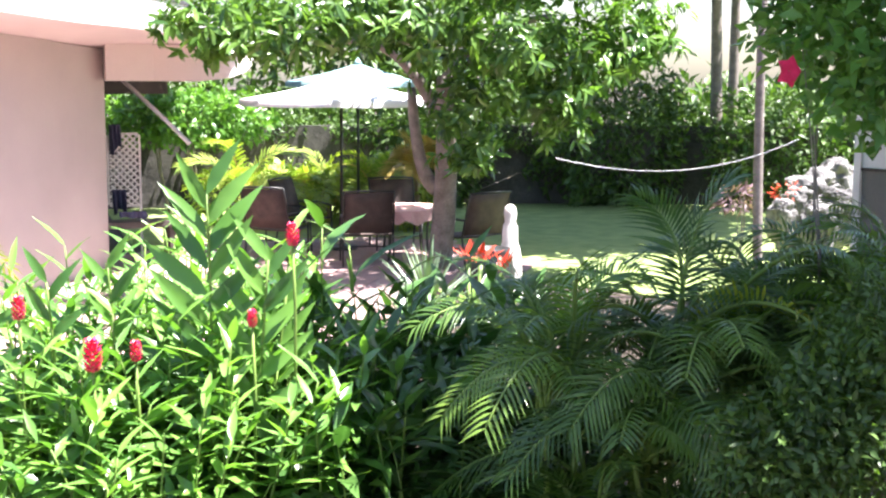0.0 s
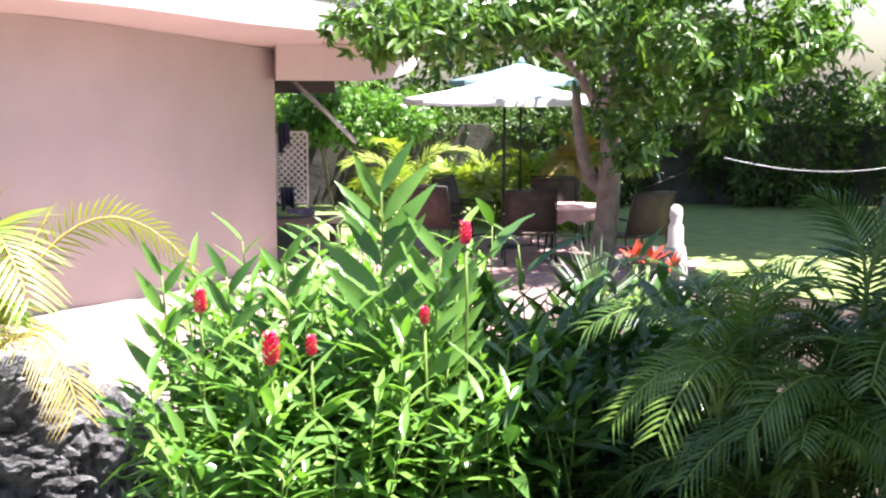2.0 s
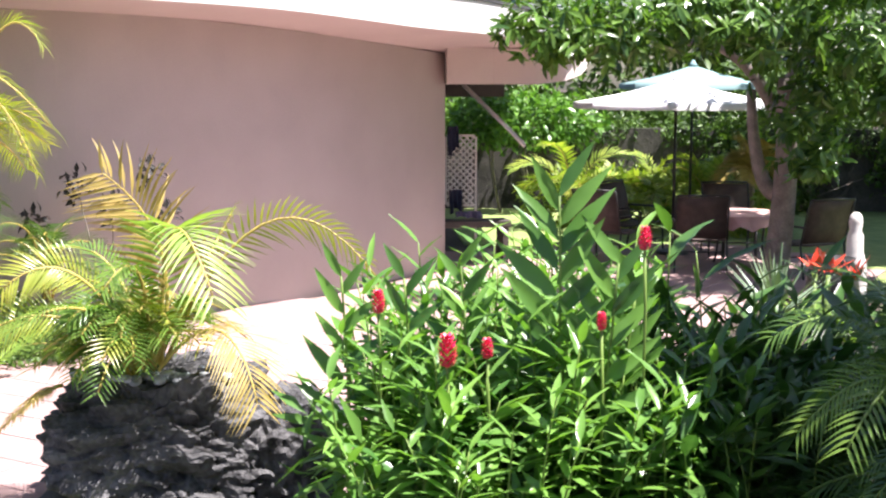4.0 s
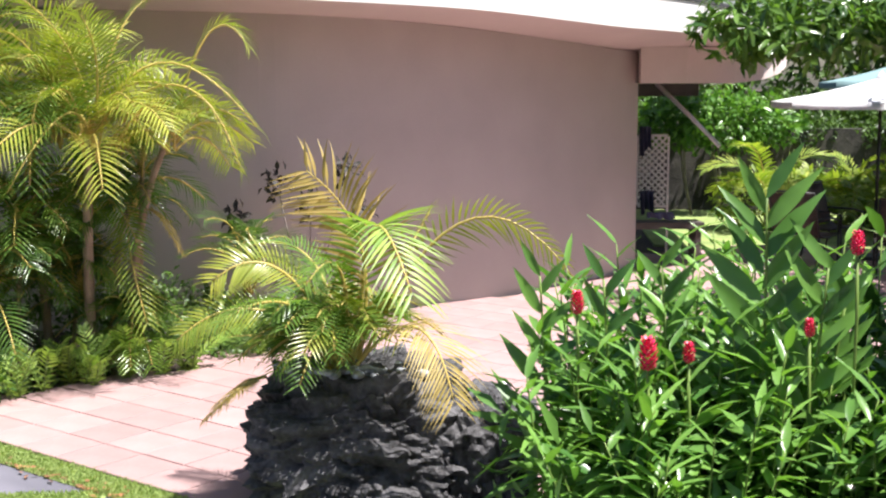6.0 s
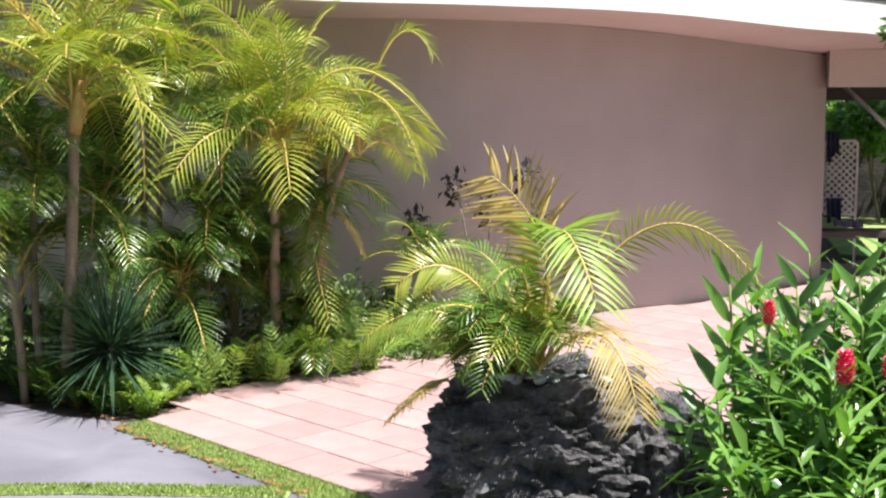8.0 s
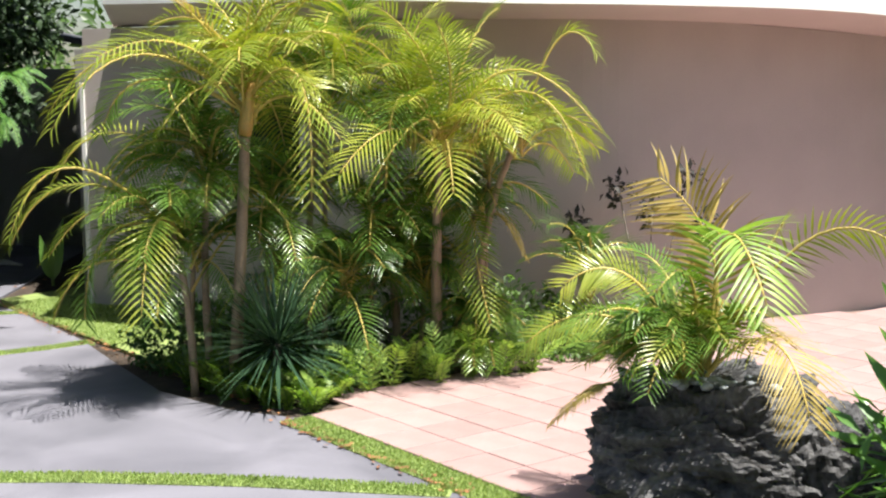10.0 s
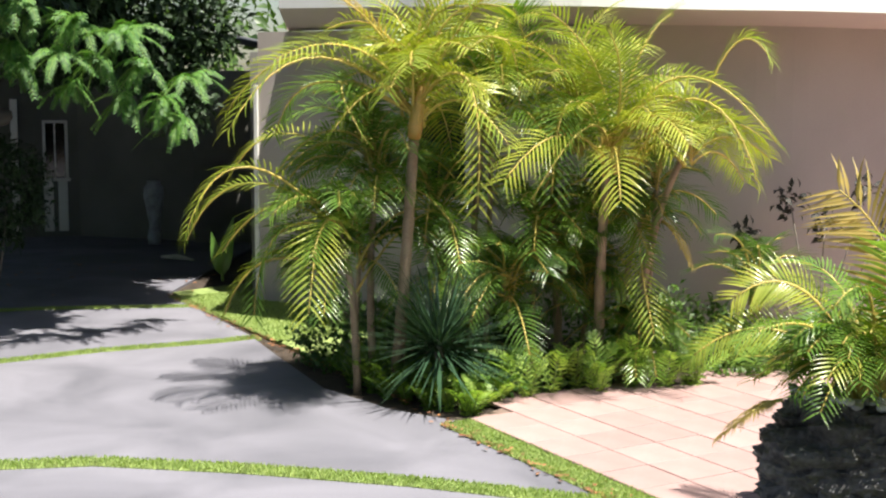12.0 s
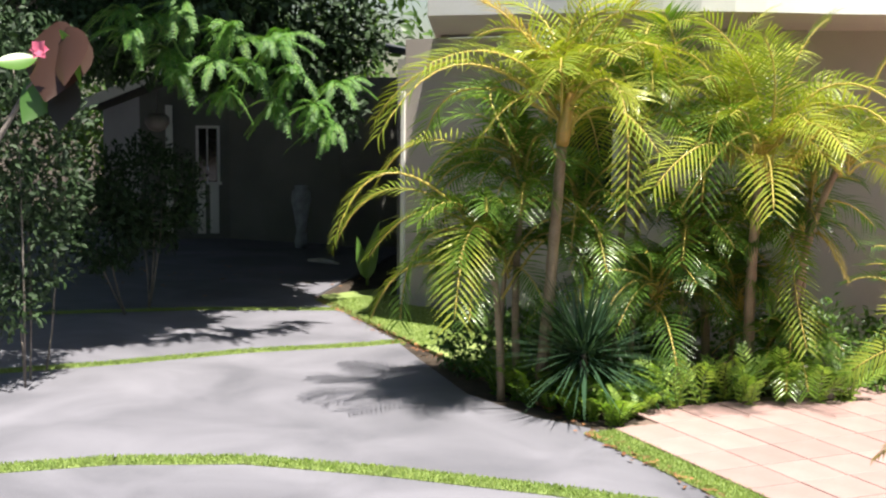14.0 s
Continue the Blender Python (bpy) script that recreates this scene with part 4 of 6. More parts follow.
DARKRED = foliage("dark_bronze_leaf", (0.012, 0.012, 0.010), (0.03, 0.026, 0.02), 0.7, 0.08)
ti = thing("bronze_shrub", (-0.22, 12.61, 0.72), "thin dark bronze-leaved shrub against the plaster wall", "shrub")
ti.location.z = 0
tb = (-0.22, 12.61, 0.72)
for q, k in (((-0.51, 12.61, 1.47), 0.16), ((0.18, 12.61, 1.61), 0.13), ((-0.18, 12.61, 1.26), 0.14), ((0.33, 12.61, 1.18), 0.12), ((-0.92, 12.59, 1.13), 0.13)):
    tube_part("branch", bend((tb[0], tb[1], 0), ((tb[0] + q[0]) / 2, tb[1], q[2] * 0.5), q, 6), 0.008, TRUNK, ti, 5)
    leafy("leaves", [(*q, k, k, k)], 46, 0.1, DARKRED, ti, 60, shell=0.1, ratio=0.5)
# ---------------------------------------------------------------- hedges, trees
def whorls(name, blobs, count, leaves, size, material, parent, seed, twig=0.1):
    """A crown of leaf whorls: each twig's end carries a ring of long drooping leaves, with gaps between the twigs."""
    g = np.random.default_rng(seed)
    w = np.array([b[3] * b[4] + b[4] * b[5] + b[3] * b[5] for b in blobs])
    bl = np.array(blobs)[g.choice(len(blobs), count, p=w / w.sum())]
    d = g.normal(size=(count, 3))
    d /= np.linalg.norm(d, axis=1)[:, None]
    r = 0.25 + 0.75 * g.random(count) ** 0.5
    r *= 1 + 0.25 * np.sin(d[:, 0] * 6 + bl[:, 0] * 3) * np.cos(d[:, 1] * 5 + d[:, 2] * 4)
    tips = bl[:, :3] + d * r[:, None] * bl[:, 3:6]
    axis = d * 0.8 + g.normal(size=(count, 3)) * 0.35 + np.array([0, 0, 0.15])
    axis /= np.linalg.norm(axis, axis=1)[:, None]
    tips, axis = np.repeat(tips, leaves, 0), np.repeat(axis, leaves, 0)
    n = len(tips)
    o = g.normal(size=(n, 3))
    o -= axis * (o * axis).sum(1)[:, None]
    o /= np.linalg.norm(o, axis=1)[:, None] + 1e-6
    a = o + axis * g.uniform(0.1, 0.9, n)[:, None] + np.array([0, 0, -0.35])
    a /= np.linalg.norm(a, axis=1)[:, None]
    up = axis + np.array([0, 0, 0.7]) + g.normal(size=(n, 3)) * 0.2
    sd = np.cross(a, up)
    sd /= np.linalg.norm(sd, axis=1)[:, None] + 1e-6
    nr = np.cross(sd, a)
    ln = (size * g.uniform(0.6, 1.25, n))[:, None]
    wd = ln * 0.135
    c = tips - axis * (twig * g.random(n))[:, None]
    v = np.stack([c, c + a * ln * 0.3 - sd * wd * 0.9 + nr * wd * 0.3, c + a * ln * 0.36 - nr * ln * 0.02, c + a * ln * 0.3 + sd * wd * 0.9 + nr * wd * 0.3,
                  c + a * ln * 0.65 - sd * wd - nr * ln * 0.03, c + a * ln * 0.68 - nr * ln * 0.08, c + a * ln * 0.65 + sd * wd - nr * ln * 0.03, c + a * ln - nr * ln * 0.2], 1)
    f = np.array([[0, 2, 1], [0, 3, 2], [1, 2, 5], [1, 5, 4], [2, 3, 6], [2, 6, 5], [4, 5, 7], [5, 6, 7]])
    return link(name, fast_mesh(name, v.reshape(-1, 3), (np.arange(n)[:, None, None] * 8 + f[None]).reshape(-1, 3), material), parent)


def tree(name, limbs, blobs, count, size, material, bark, label, seed, ringed=False, **kw):
    ob = thing(name, tuple(limbs[0][0][0][:2]) + (0,), label, "tree")
    for i, (pts, r0, r1) in enumerate(limbs):
        n = 14
        c = bend(*pts, n)
        tube_part("trunk" if i == 0 else "limb", c, [r0 + (r1 - r0) * k / (n - 1) for k in range(n)], bark, ob, 10)
    if ringed:
        whorls("crown", blobs, count // 9, 9, size, material, ob, seed)
    else:
        leafy("crown", blobs, count, size, material, ob, seed, **kw)
    return ob


tree("garden_tree", [(((8.01, 14.57, 0.02), (8.04, 14.44, 1.32), (7.97, 14.36, 2.57)), 0.17, 0.12),
                             (((7.99, 14.58, 1.09), (7.79, 14.69, 1.46), (7.68, 14.74, 2.42)), 0.11, 0.06),
                             (((7.93, 14.50, 2.06), (7.32, 14.69, 2.89), (6.45, 14.87, 2.92)), 0.09, 0.03),
                             (((7.98, 14.36, 2.50), (8.48, 13.96, 3.07), (9.13, 13.56, 3.34)), 0.09, 0.03)],
             [(*(8.69, 13.48, 2.85), 1.5, 1.2, 0.75), (*(5.28, 13.40, 3.12), 1.1, 0.7, 0.45), (*(6.71, 13.44, 3.28), 1.3, 0.8, 0.55), (*(7.78, 13.55, 1.94), 0.5, 0.5, 0.6),
              (*(8.88, 13.12, 2.22), 0.45, 0.5, 0.55), (*(4.38, 13.49, 3.10), 0.55, 0.5, 0.32), (*(9.82, 12.96, 3.06), 0.7, 0.9, 0.6),
              (*(7.87, 13.27, 1.61), 0.35, 0.35, 0.25), (*(8.64, 13.87, 4.39), 2.0, 1.8, 1.0), (*(4.62, 13.42, 2.86), 0.28, 0.3, 0.18)],
             11800, 0.21, MANGO, TRUNK, "broad leafy garden tree with glossy dark green leaves over the patio", 21, ringed=True)

rng = random.Random(40)
for k, (bl, cnt) in enumerate((([(6.5, 25.9, 1.5, 2.2, 0.6, 1.1)], 7000), ([(9.8, 25.4, 1.4, 2.0, 0.6, 0.9)], 6000), ([(13.0, 23.4, 1.3, 2.2, 0.9, 1.7), (12.2, 22.6, 0.6, 1.2, 0.7, 0.9)], 8000),
                               ([(16.0, 21.4, 1.2, 2.0, 1.2, 1.6)], 8000), ([(18.8, 19.4, 1.0, 2.0, 1.4, 1.5)], 8000), ([(21, 17, 1.2, 2.0, 2.0, 1.7)], 8000))):
    bush("hedge", bl, cnt, 0.17, HEDGE, "tall dark green hedge shrub along the garden wall", 70 + k, rng, "hedge", "hedge shrubs", shell=0.55)
for k, (at, r) in enumerate((((7.40, 20.71, 0.83), 0.9), ((8.31, 21.02, 0.71), 0.8), ((9.02, 20.73, 0.74), 0.85), ((9.86, 20.36, 0.88), 0.85), ((9.74, 18.63, 1.37), 0.5))):
    ob = thing("lime_fern", (at[0], at[1], 0), "sunlit yellow-green fern palm below the garden wall", "fern palm", "fern palms by the wall")
    random_fronds(ob, (at[0], at[1], at[2] - 0.35), 13, r * 1.7, 0.3, LIME if k < 4 else PALM_DRY, rng, (0.1, 1.3), (0, 360), 22, 0.05)
    tube_part("stem", [(at[0], at[1], -0.02), (at[0], at[1], at[2] - 0.33)], 0.05, CANE, ob)
    leafy("leaves", [(at[0], at[1] + 0.3, 0.5, r, 0.5, 0.5)], 500, 0.2, LIME, ob, 90 + k, ratio=0.3)
bush("bougainvillea", [(*(7.40, 23.34, 1.80), 1.5, 0.6, 0.55), (*(6.57, 23.58, 1.80), 0.9, 0.5, 0.5)], 3000, 0.16, GINGER, "bright green creeper over the garden wall", 79, rng, "creeper", ratio=0.5)
bush("creeper", [(9.0, 24.0, 1.55, 1.6, 0.35, 0.28), (11.6, 23.3, 1.55, 1.5, 0.35, 0.3), (14.2, 22.1, 1.5, 1.5, 0.4, 0.4)], 4200, 0.13, HEDGE, "green creeper trailing over the garden wall's top", 78, rng, "creeper", thin=0.4)
far_trees = thing("tree_belt", (8, 32, 0), "belt of distant green trees beyond the garden", "tree belt", kind="stuff")
leafy("leaves", [(4, 33, 3.5, 6, 3, 2.6), (12, 31, 3.5, 5, 3, 2.6), (17, 31, 3.0, 3.5, 3, 2.4), (32, 20, 2.5, 4, 5, 2.5), (24, 26, 1.0, 5, 4, 1.6), (-4, 36, 4, 6, 4, 4)], 26000, 0.42, HEDGE, far_trees, 33)

# ---------------------------------------------------------------- ginger clump
def lance_leaf(name, length, width, material, droop, seed):
    rng = random.Random(seed)
    vs, fs = [], []
    steps = 8
    for i in range(steps + 1):
        t = i / steps
        w = width * 0.5 * max(0.02, math.sin(math.pi * min(1, t ** 0.75 * 0.97 + 0.03)))
        y = length * t
        z = -droop * length * t * t + 0.002 * math.sin(t * 19 + seed)
        wob = 0.003 * math.sin(t * 15 + seed * 2)
        vs += [(-w, y, z + w * 0.35 + wob), (0, y, z), (w, y, z + w * 0.35 - wob)]
    for i in range(steps):
        a = 3 * i
        fs += [(a, a + 1, a + 4, a + 3), (a + 1, a + 2, a + 5, a + 4)]
    return mesh_of(name, vs, fs, material, True)


GINGER_LEAVES = [lance_leaf("ginger_blade", 0.35 + 0.03 * (i % 3), 0.066 + 0.012 * (i % 2), GINGER_OBJ, 0.02 + 0.055 * i, i) for i in range(6)]
GINGER_LEAVES += [lance_leaf("cane_blade", 0.38 + 0.02 * i, 0.084 + 0.006 * i, GINGER_OBJ, 0.03 + 0.06 * i, i + 20) for i in range(3)]


def leaf_frame(base, along, up=Vector((0, 0, 1)), size=1.0):
    along = along.normalized()
    side = along.cross(up)
    side = side.normalized() if side.length > 0.05 else Vector((1, 0, 0))
    nrm = side.cross(along)
    return Matrix(((side.x * size, along.x * size, nrm.x * size, base.x), (side.y * size, along.y * size, nrm.y * size, base.y), (side.z * size, along.z * size, nrm.z * size, base.z), (0, 0, 0, 1)))


def ginger_stem(plant, root, top, rng, pieces, leaves=9, size=1.0, spread=0.55, first=0.12):
    """A leafy cane: two ranks of lance-shaped leaves up the stem."""
    root, top = Vector(root), Vector(top)
    mid = (root + top) / 2 + Vector((rng.uniform(-.05, .05), rng.uniform(-.05, .05), 0.03))
    pts = bend(root, mid, top, 12)
    tube_part("stem", pts, [0.008 - 0.0004 * i for i in range(12)], STEM, plant, 6)
    a = rng.uniform(0, math.tau) if size < 1.25 else -0.38 + rng.uniform(-0.25, 0.25)
    for i in range(leaves):
        t = first + (1 - first) * i / (leaves - 1)
        base = pts[min(11, int(t * 11))].lerp(pts[min(11, int(t * 11) + 1)], t * 11 - int(t * 11))
        ang = a + math.pi * (i % 2) + rng.uniform(-0.4, 0.4)
        rise = spread + (0.45 if size > 1.25 else 0) + 1.0 * max(0, t - 0.75) * 3 + rng.uniform(-0.3, 0.25)
        along = Vector((math.cos(ang), math.sin(ang), rise))
        pieces.append((leaf_frame(base, along, Vector((rng.uniform(-.2, .2), rng.uniform(-.2, .2), 1)), size * rng.uniform(0.8, 1.15) * (0.75 + 0.25 * math.sin(math.pi * t))), rng.randrange(6)))


def place_leaves(ob, pieces, meshes, name="leaf", material=None, most=300):
    inv = Matrix.Translation(-ob.location)
    for m, k in pieces[:most]:
        o = new(name, meshes[k])
        o.parent = ob
        o.matrix_parent_inverse = inv
        o.matrix_basis = m
    if len(pieces) > most:
        vs, fs = [], []
        for m, k in pieces[most:]:
            s = len(vs)
            vs += [m @ v.co for v in meshes[k].vertices]
            fs += [tuple(s + q for q in p.vertices) for p in meshes[k].polygons]
        tagged(link("leaves", mesh_of("leaves", vs, fs, material, True), ob), kind="stuff")


def flower_cone(at, height, plant, tilt=0.15):
    """A red cone of overlapping bracts."""
    vs, fs = [], []
    at = Vector(at)
    rows = 9
    for r in range(rows):
        t = r / (rows - 1)
        rad = height * 0.26 * math.sin(math.pi * (0.2 + 0.72 * t)) + 0.003
        for k in range(7):
            a = math.tau * (k + 0.5 * (r % 2)) / 7
            o = Vector((math.cos(a), math.sin(a), 0))
            base = at + o * rad * 0.6 + Vector((0, 0, height * (t - 0.5)))
            along = (o * 0.75 + Vector((0, 0, 0.9))).normalized()
            side = Vector((-math.sin(a), math.cos(a), 0))
            blade(vs, fs, base, along, side, side.cross(along), height * 0.27, height * 0.2, -0.15, 0.3, 3, 0.7)
    return link("flower", mesh_of("flower", vs, fs, RED, True), plant, "red cone-shaped flower head")


def tall_cane(plant, root, top, leaves, size, rng, pieces, first=0.4):
    """A flowering cane that stands over the clump: two ranks of broad leaves that rise steeply and fan out."""
    root, top = Vector(root), Vector(top)
    pts = bend(root, (root + top) / 2 + Vector((0.02, 0, 0)), top, 12)
    tube_part("stem", pts, [0.011 - 0.0005 * i for i in range(12)], STEM, plant, 6)
    rank = Vector((0.94, -0.33, 0))
    for i in range(leaves):
        t = first + (1 - first) * i / (leaves - 1)
        base = root.lerp(top, t)
        sg = 1 if i % 2 else -1
        rise = 0.75 + 1.9 * max(0, t - 0.55) + rng.uniform(-0.2, 0.3)
        along = rank * sg + Vector((rng.uniform(-.2, .2), rng.uniform(-.35, .25), rise))
        face = Vector((-0.35 + sg * rng.uniform(-0.1, 0.4), -0.85, 0.75 + rng.uniform(-.2, .3)))
        pieces.append((leaf_frame(base, along, face, size * rng.uniform(0.88, 1.12) * (0.72 + 0.3 * math.sin(math.pi * min(1, t)))), 6 + rng.randrange(3)))


rng = random.Random(15)
canes = []
for i in range(215):
    u, w = rng.random(), rng.random()
    x, y = 1.12 + 1.6 * u, 4.95 + 1.6 * w + 0.1 * u
    h = 0.92 + 0.5 * w + 0.2 * math.sin(u * 3.0) + rng.uniform(-0.28, 0.14)
    canes.append(((x, y, 0.05), (x + rng.uniform(-.3, .3), y + rng.uniform(-.35, .15), h), 15, 0.74))
ginger = thing("red_ginger", (1.8, 5.5, 0), "dense red ginger clump with bright green leaves and red flowers", "ginger plant")
pieces = []
for root, top, k, sz in (((1.93, 5.38, 0.05), (1.94, 5.34, 1.96), 15, 1.08), ((2.02, 5.32, 0.05), (2.19, 5.24, 1.66), 10, 1.0), ((2.05, 5.36, 0.05), (2.3, 5.3, 1.50), 8, 0.85),
                         ((1.35, 5.75, 0.05), (1.3, 5.72, 1.55), 8, 0.75), ((1.62, 5.75, 0.05), (1.58, 5.72, 1.6), 9, 0.8), ((1.06, 5.9, 0.05), (1.02, 5.85, 1.55), 8, 0.75)):
    tall_cane(ginger, root, top, k + 3, sz * 0.95, rng, pieces)
for root, top, k, sz in canes:
    ginger_stem(ginger, root, top, rng, pieces, k, sz, 0.3, 0.28)
leafy("undergrowth", [(1.35, 5.5, 0.5, 0.45, 0.6, 0.5), (1.8, 5.6, 0.55, 0.7, 0.7, 0.55), (2.4, 5.6, 0.55, 0.5, 0.7, 0.5), (1.7, 6.1, 0.7, 0.8, 0.4, 0.45)], 3000, 0.24, GINGER, ginger, 44, ratio=0.22, shell=0.2)
place_leaves(ginger, pieces, GINGER_LEAVES, "leaf", GINGER, 300)
for at, h in (((1.37, 5.14, 1.31), 0.125), ((1.58, 5.25, 1.29), 0.08), ((2.23, 5.04, 1.79), 0.09), ((1.16, 5.64, 1.45), 0.095), ((2.06, 5.10, 1.42), 0.07)):
    tube_part("flower_stalk", [(at[0], at[1], 0.3), (at[0] + 0.01, at[1], at[2] - 0.3), (at[0], at[1], at[2] - h * 0.4)], 0.007, STEM, ginger, 6)
    flower_cone(at, h, ginger)

# dark shrubs before the areca
DARK_LEAVES = [lance_leaf("dark_blade", 0.36 + 0.05 * (i % 3), 0.085 + 0.014 * (i % 2), SHRUB_OBJ, 0.05 + 0.08 * i, i + 9) for i in range(6)]
rng = random.Random(17)
canes = []
for i in range(95):
    u, w = rng.random(), rng.random()
    x, y = 1.9 + 2.0 * u, 5.05 + 1.7 * w - 0.35 * u
    h = 0.8 + 0.38 * w + 0.2 * u + rng.uniform(-0.2, 0.15)
    canes.append(((x, y, 0.0), (x + rng.uniform(-.25, .25), y + rng.uniform(-.25, .15), h), 10, 0.85))
for root, top, k, sz in (((2.80, 5.99, 0.96), (2.77, 6.00, 1.70), 9, 1.2), ((3.00, 6.12, 0.92), (2.98, 6.13, 1.58), 8, 1.1), ((3.71, 5.86, 0.91), (3.72, 5.85, 1.36), 8, 1.1)):
    canes.append(((root[0], root[1], 0.0), top, k, sz))
for i in range(26):
    x, y = rng.uniform(3.3, 4.9), 6.9 - rng.uniform(0.2, 1.3)
    canes.append(((x, y, 0.0), (x + rng.uniform(-.2, .2), y + rng.uniform(-.2, .1), rng.uniform(0.95, 1.25)), 9, 0.9))
dark_ginger = thing("shell_ginger", (2.9, 5.6, 0), "dark green lance-leaved ginger clump in the shade", "ginger plant")
pieces = []
for root, top, k, sz in canes:
    ginger_stem(dark_ginger, root, top, rng, pieces, k, sz)
leafy("undergrowth", [(2.6, 5.4, 0.5, 0.8, 0.6, 0.5), (3.2, 5.6, 0.6, 0.8, 0.7, 0.55), (3.0, 6.2, 0.8, 0.9, 0.5, 0.5), (3.9, 5.0, 0.5, 0.7, 0.6, 0.5)], 2600, 0.26, SHRUB, dark_ginger, 45, ratio=0.25, shell=0.2)
place_leaves(dark_ginger, pieces, DARK_LEAVES, "leaf", SHRUB, 300)
rosette("agave", (3.74, 6.65, 1.08), 46, 0.42, 0.032, AGAVE, "pale grey-green spiky agave rosette behind the shrubs", "agave", rng, (0.25, 1.5), 0.03)
tube_part("stem", [((3.74, 6.65, 1.08)[0], (3.74, 6.65, 1.08)[1], -0.03), (3.74, 6.65, 1.08)], 0.04, TRUNK, bpy.data.objects["agave"])

areca = thing("areca_palm", (3.63, 4.09, 1.12), "dense areca palm clump with drooping feather fronds, toned dark for shade", "palm")
areca.location.z = 0
rng = random.Random(23)
c = (3.67, 4.19, 1.25)
for i in range(24):
    x, y = c[0] + rng.uniform(-.6, 0.95), c[1] + rng.uniform(-.5, .6)
    h = 0.45 + 0.06 * (i % 16) + rng.uniform(-0.1, 0.1)
    if i > 15:
        x, y, h = 4.25 + rng.uniform(-.35, .45), 4.0 + rng.uniform(-.4, .5), rng.uniform(1.05, 1.5)
    ringed_stem(((x, y, 0), (x, y, h * 0.5), (x + rng.uniform(-.1, .1), y + rng.uniform(-.1, .1), h)), 0.018, 0.012, areca, "stem", STEM)
    random_fronds(areca, (x, y, h), 11, 0.85, 0.17, PALM_GREEN if i % 4 == 0 else PALM_SHADE_TONE, rng, (0.2, 1.3), (0, 360), 30, 0.0135, rib=STEM, hang=0.45)
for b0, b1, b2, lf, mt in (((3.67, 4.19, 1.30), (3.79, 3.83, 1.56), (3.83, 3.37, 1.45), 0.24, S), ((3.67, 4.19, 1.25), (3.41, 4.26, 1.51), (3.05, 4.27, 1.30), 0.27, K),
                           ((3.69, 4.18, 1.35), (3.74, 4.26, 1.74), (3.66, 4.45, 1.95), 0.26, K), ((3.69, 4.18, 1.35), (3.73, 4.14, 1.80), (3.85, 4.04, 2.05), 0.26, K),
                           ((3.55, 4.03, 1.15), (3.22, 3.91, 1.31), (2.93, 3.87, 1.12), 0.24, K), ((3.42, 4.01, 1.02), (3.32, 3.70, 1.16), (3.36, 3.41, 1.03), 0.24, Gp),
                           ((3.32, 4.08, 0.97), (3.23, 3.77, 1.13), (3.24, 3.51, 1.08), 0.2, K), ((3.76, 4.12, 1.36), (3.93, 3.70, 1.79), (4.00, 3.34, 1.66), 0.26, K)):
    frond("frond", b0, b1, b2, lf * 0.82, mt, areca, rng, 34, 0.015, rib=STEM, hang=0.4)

# hibiscus above on the right, with one red flower
hib = bush("hibiscus", [(*(4.24, 3.81, 2.67), 0.32, 0.4, 0.3), (*(4.25, 4.08, 2.75), 0.22, 0.3, 0.2), (*(4.27, 3.64, 2.44), 0.25, 0.3, 0.25), (*(4.35, 3.55, 2.67), 0.4, 0.4, 0.5)], 2100, 0.085, GINGER,
            "hibiscus bush with small green leaves and one red flower", 81, rng, "hibiscus", thin=0.3, ratio=0.55, shell=0.1)
# unseen canopy added overhead to shade the areca and shell ginger
leafy("upper_leaves", [(4.5, 4.95, 3.9, 1.05, 0.75, 0.3), (5.4, 4.6, 3.9, 1.0, 0.9, 0.3), (4.85, 3.5, 3.9, 1.15, 1.0, 0.3), (6.0, 3.1, 3.9, 1.0, 1.0, 0.3)], 21000, 0.23, GINGER, hib, 82, ratio=0.6, shell=0.1)
fl = Vector((3.80, 3.68, 2.51))
vs, fs = [], []
for k in range(5):
    a = math.tau * k / 5
    o = Vector((math.cos(a), -0.25, math.sin(a))).normalized()
    sd = o.cross(Vector((0, -1, 0))).normalized()
    blade(vs, fs, fl, o, sd, Vector((0, -1, 0)), 0.07, 0.075, 0.25, 0.1, 4, 0.55)
bloom = link("flower", mesh_of("flower", vs, fs, RED, True), hib, "open red hibiscus flower")
sv, sf = tube([fl, fl + Vector((0, -0.03, 0.005)), fl + Vector((0, -0.065, 0.012))], [0.004, 0.003, 0.004], 6)
link("stamen", mesh_of("stamen", sv, sf, RACHIS, True), bloom, "yellow stamen")
tube_part("flower_stalk", [tuple(fl), tuple(fl + Vector((0.05, 0.1, 0.12))), (4.13, 3.92, 2.67)], 0.004, STEM, hib, 5)

rng = random.Random(52)
bush("shrub", [(*(3.69, 3.23, 1.12), 0.35, 0.35, 0.4), (*(3.94, 3.26, 1.37), 0.3, 0.35, 0.45), (*(3.48, 3.30, 1.06), 0.3, 0.3, 0.3)], 7500, 0.05, HEDGE, "dark small-leaved shrub in deep shade", 86, rng, thin=0.5, shell=0.1)
# ---------------------------------------------------------------- patio set
def rod(name, pts, r, mat, parent, sides=8):
    return tube_part(name, pts, r, mat, parent, sides)


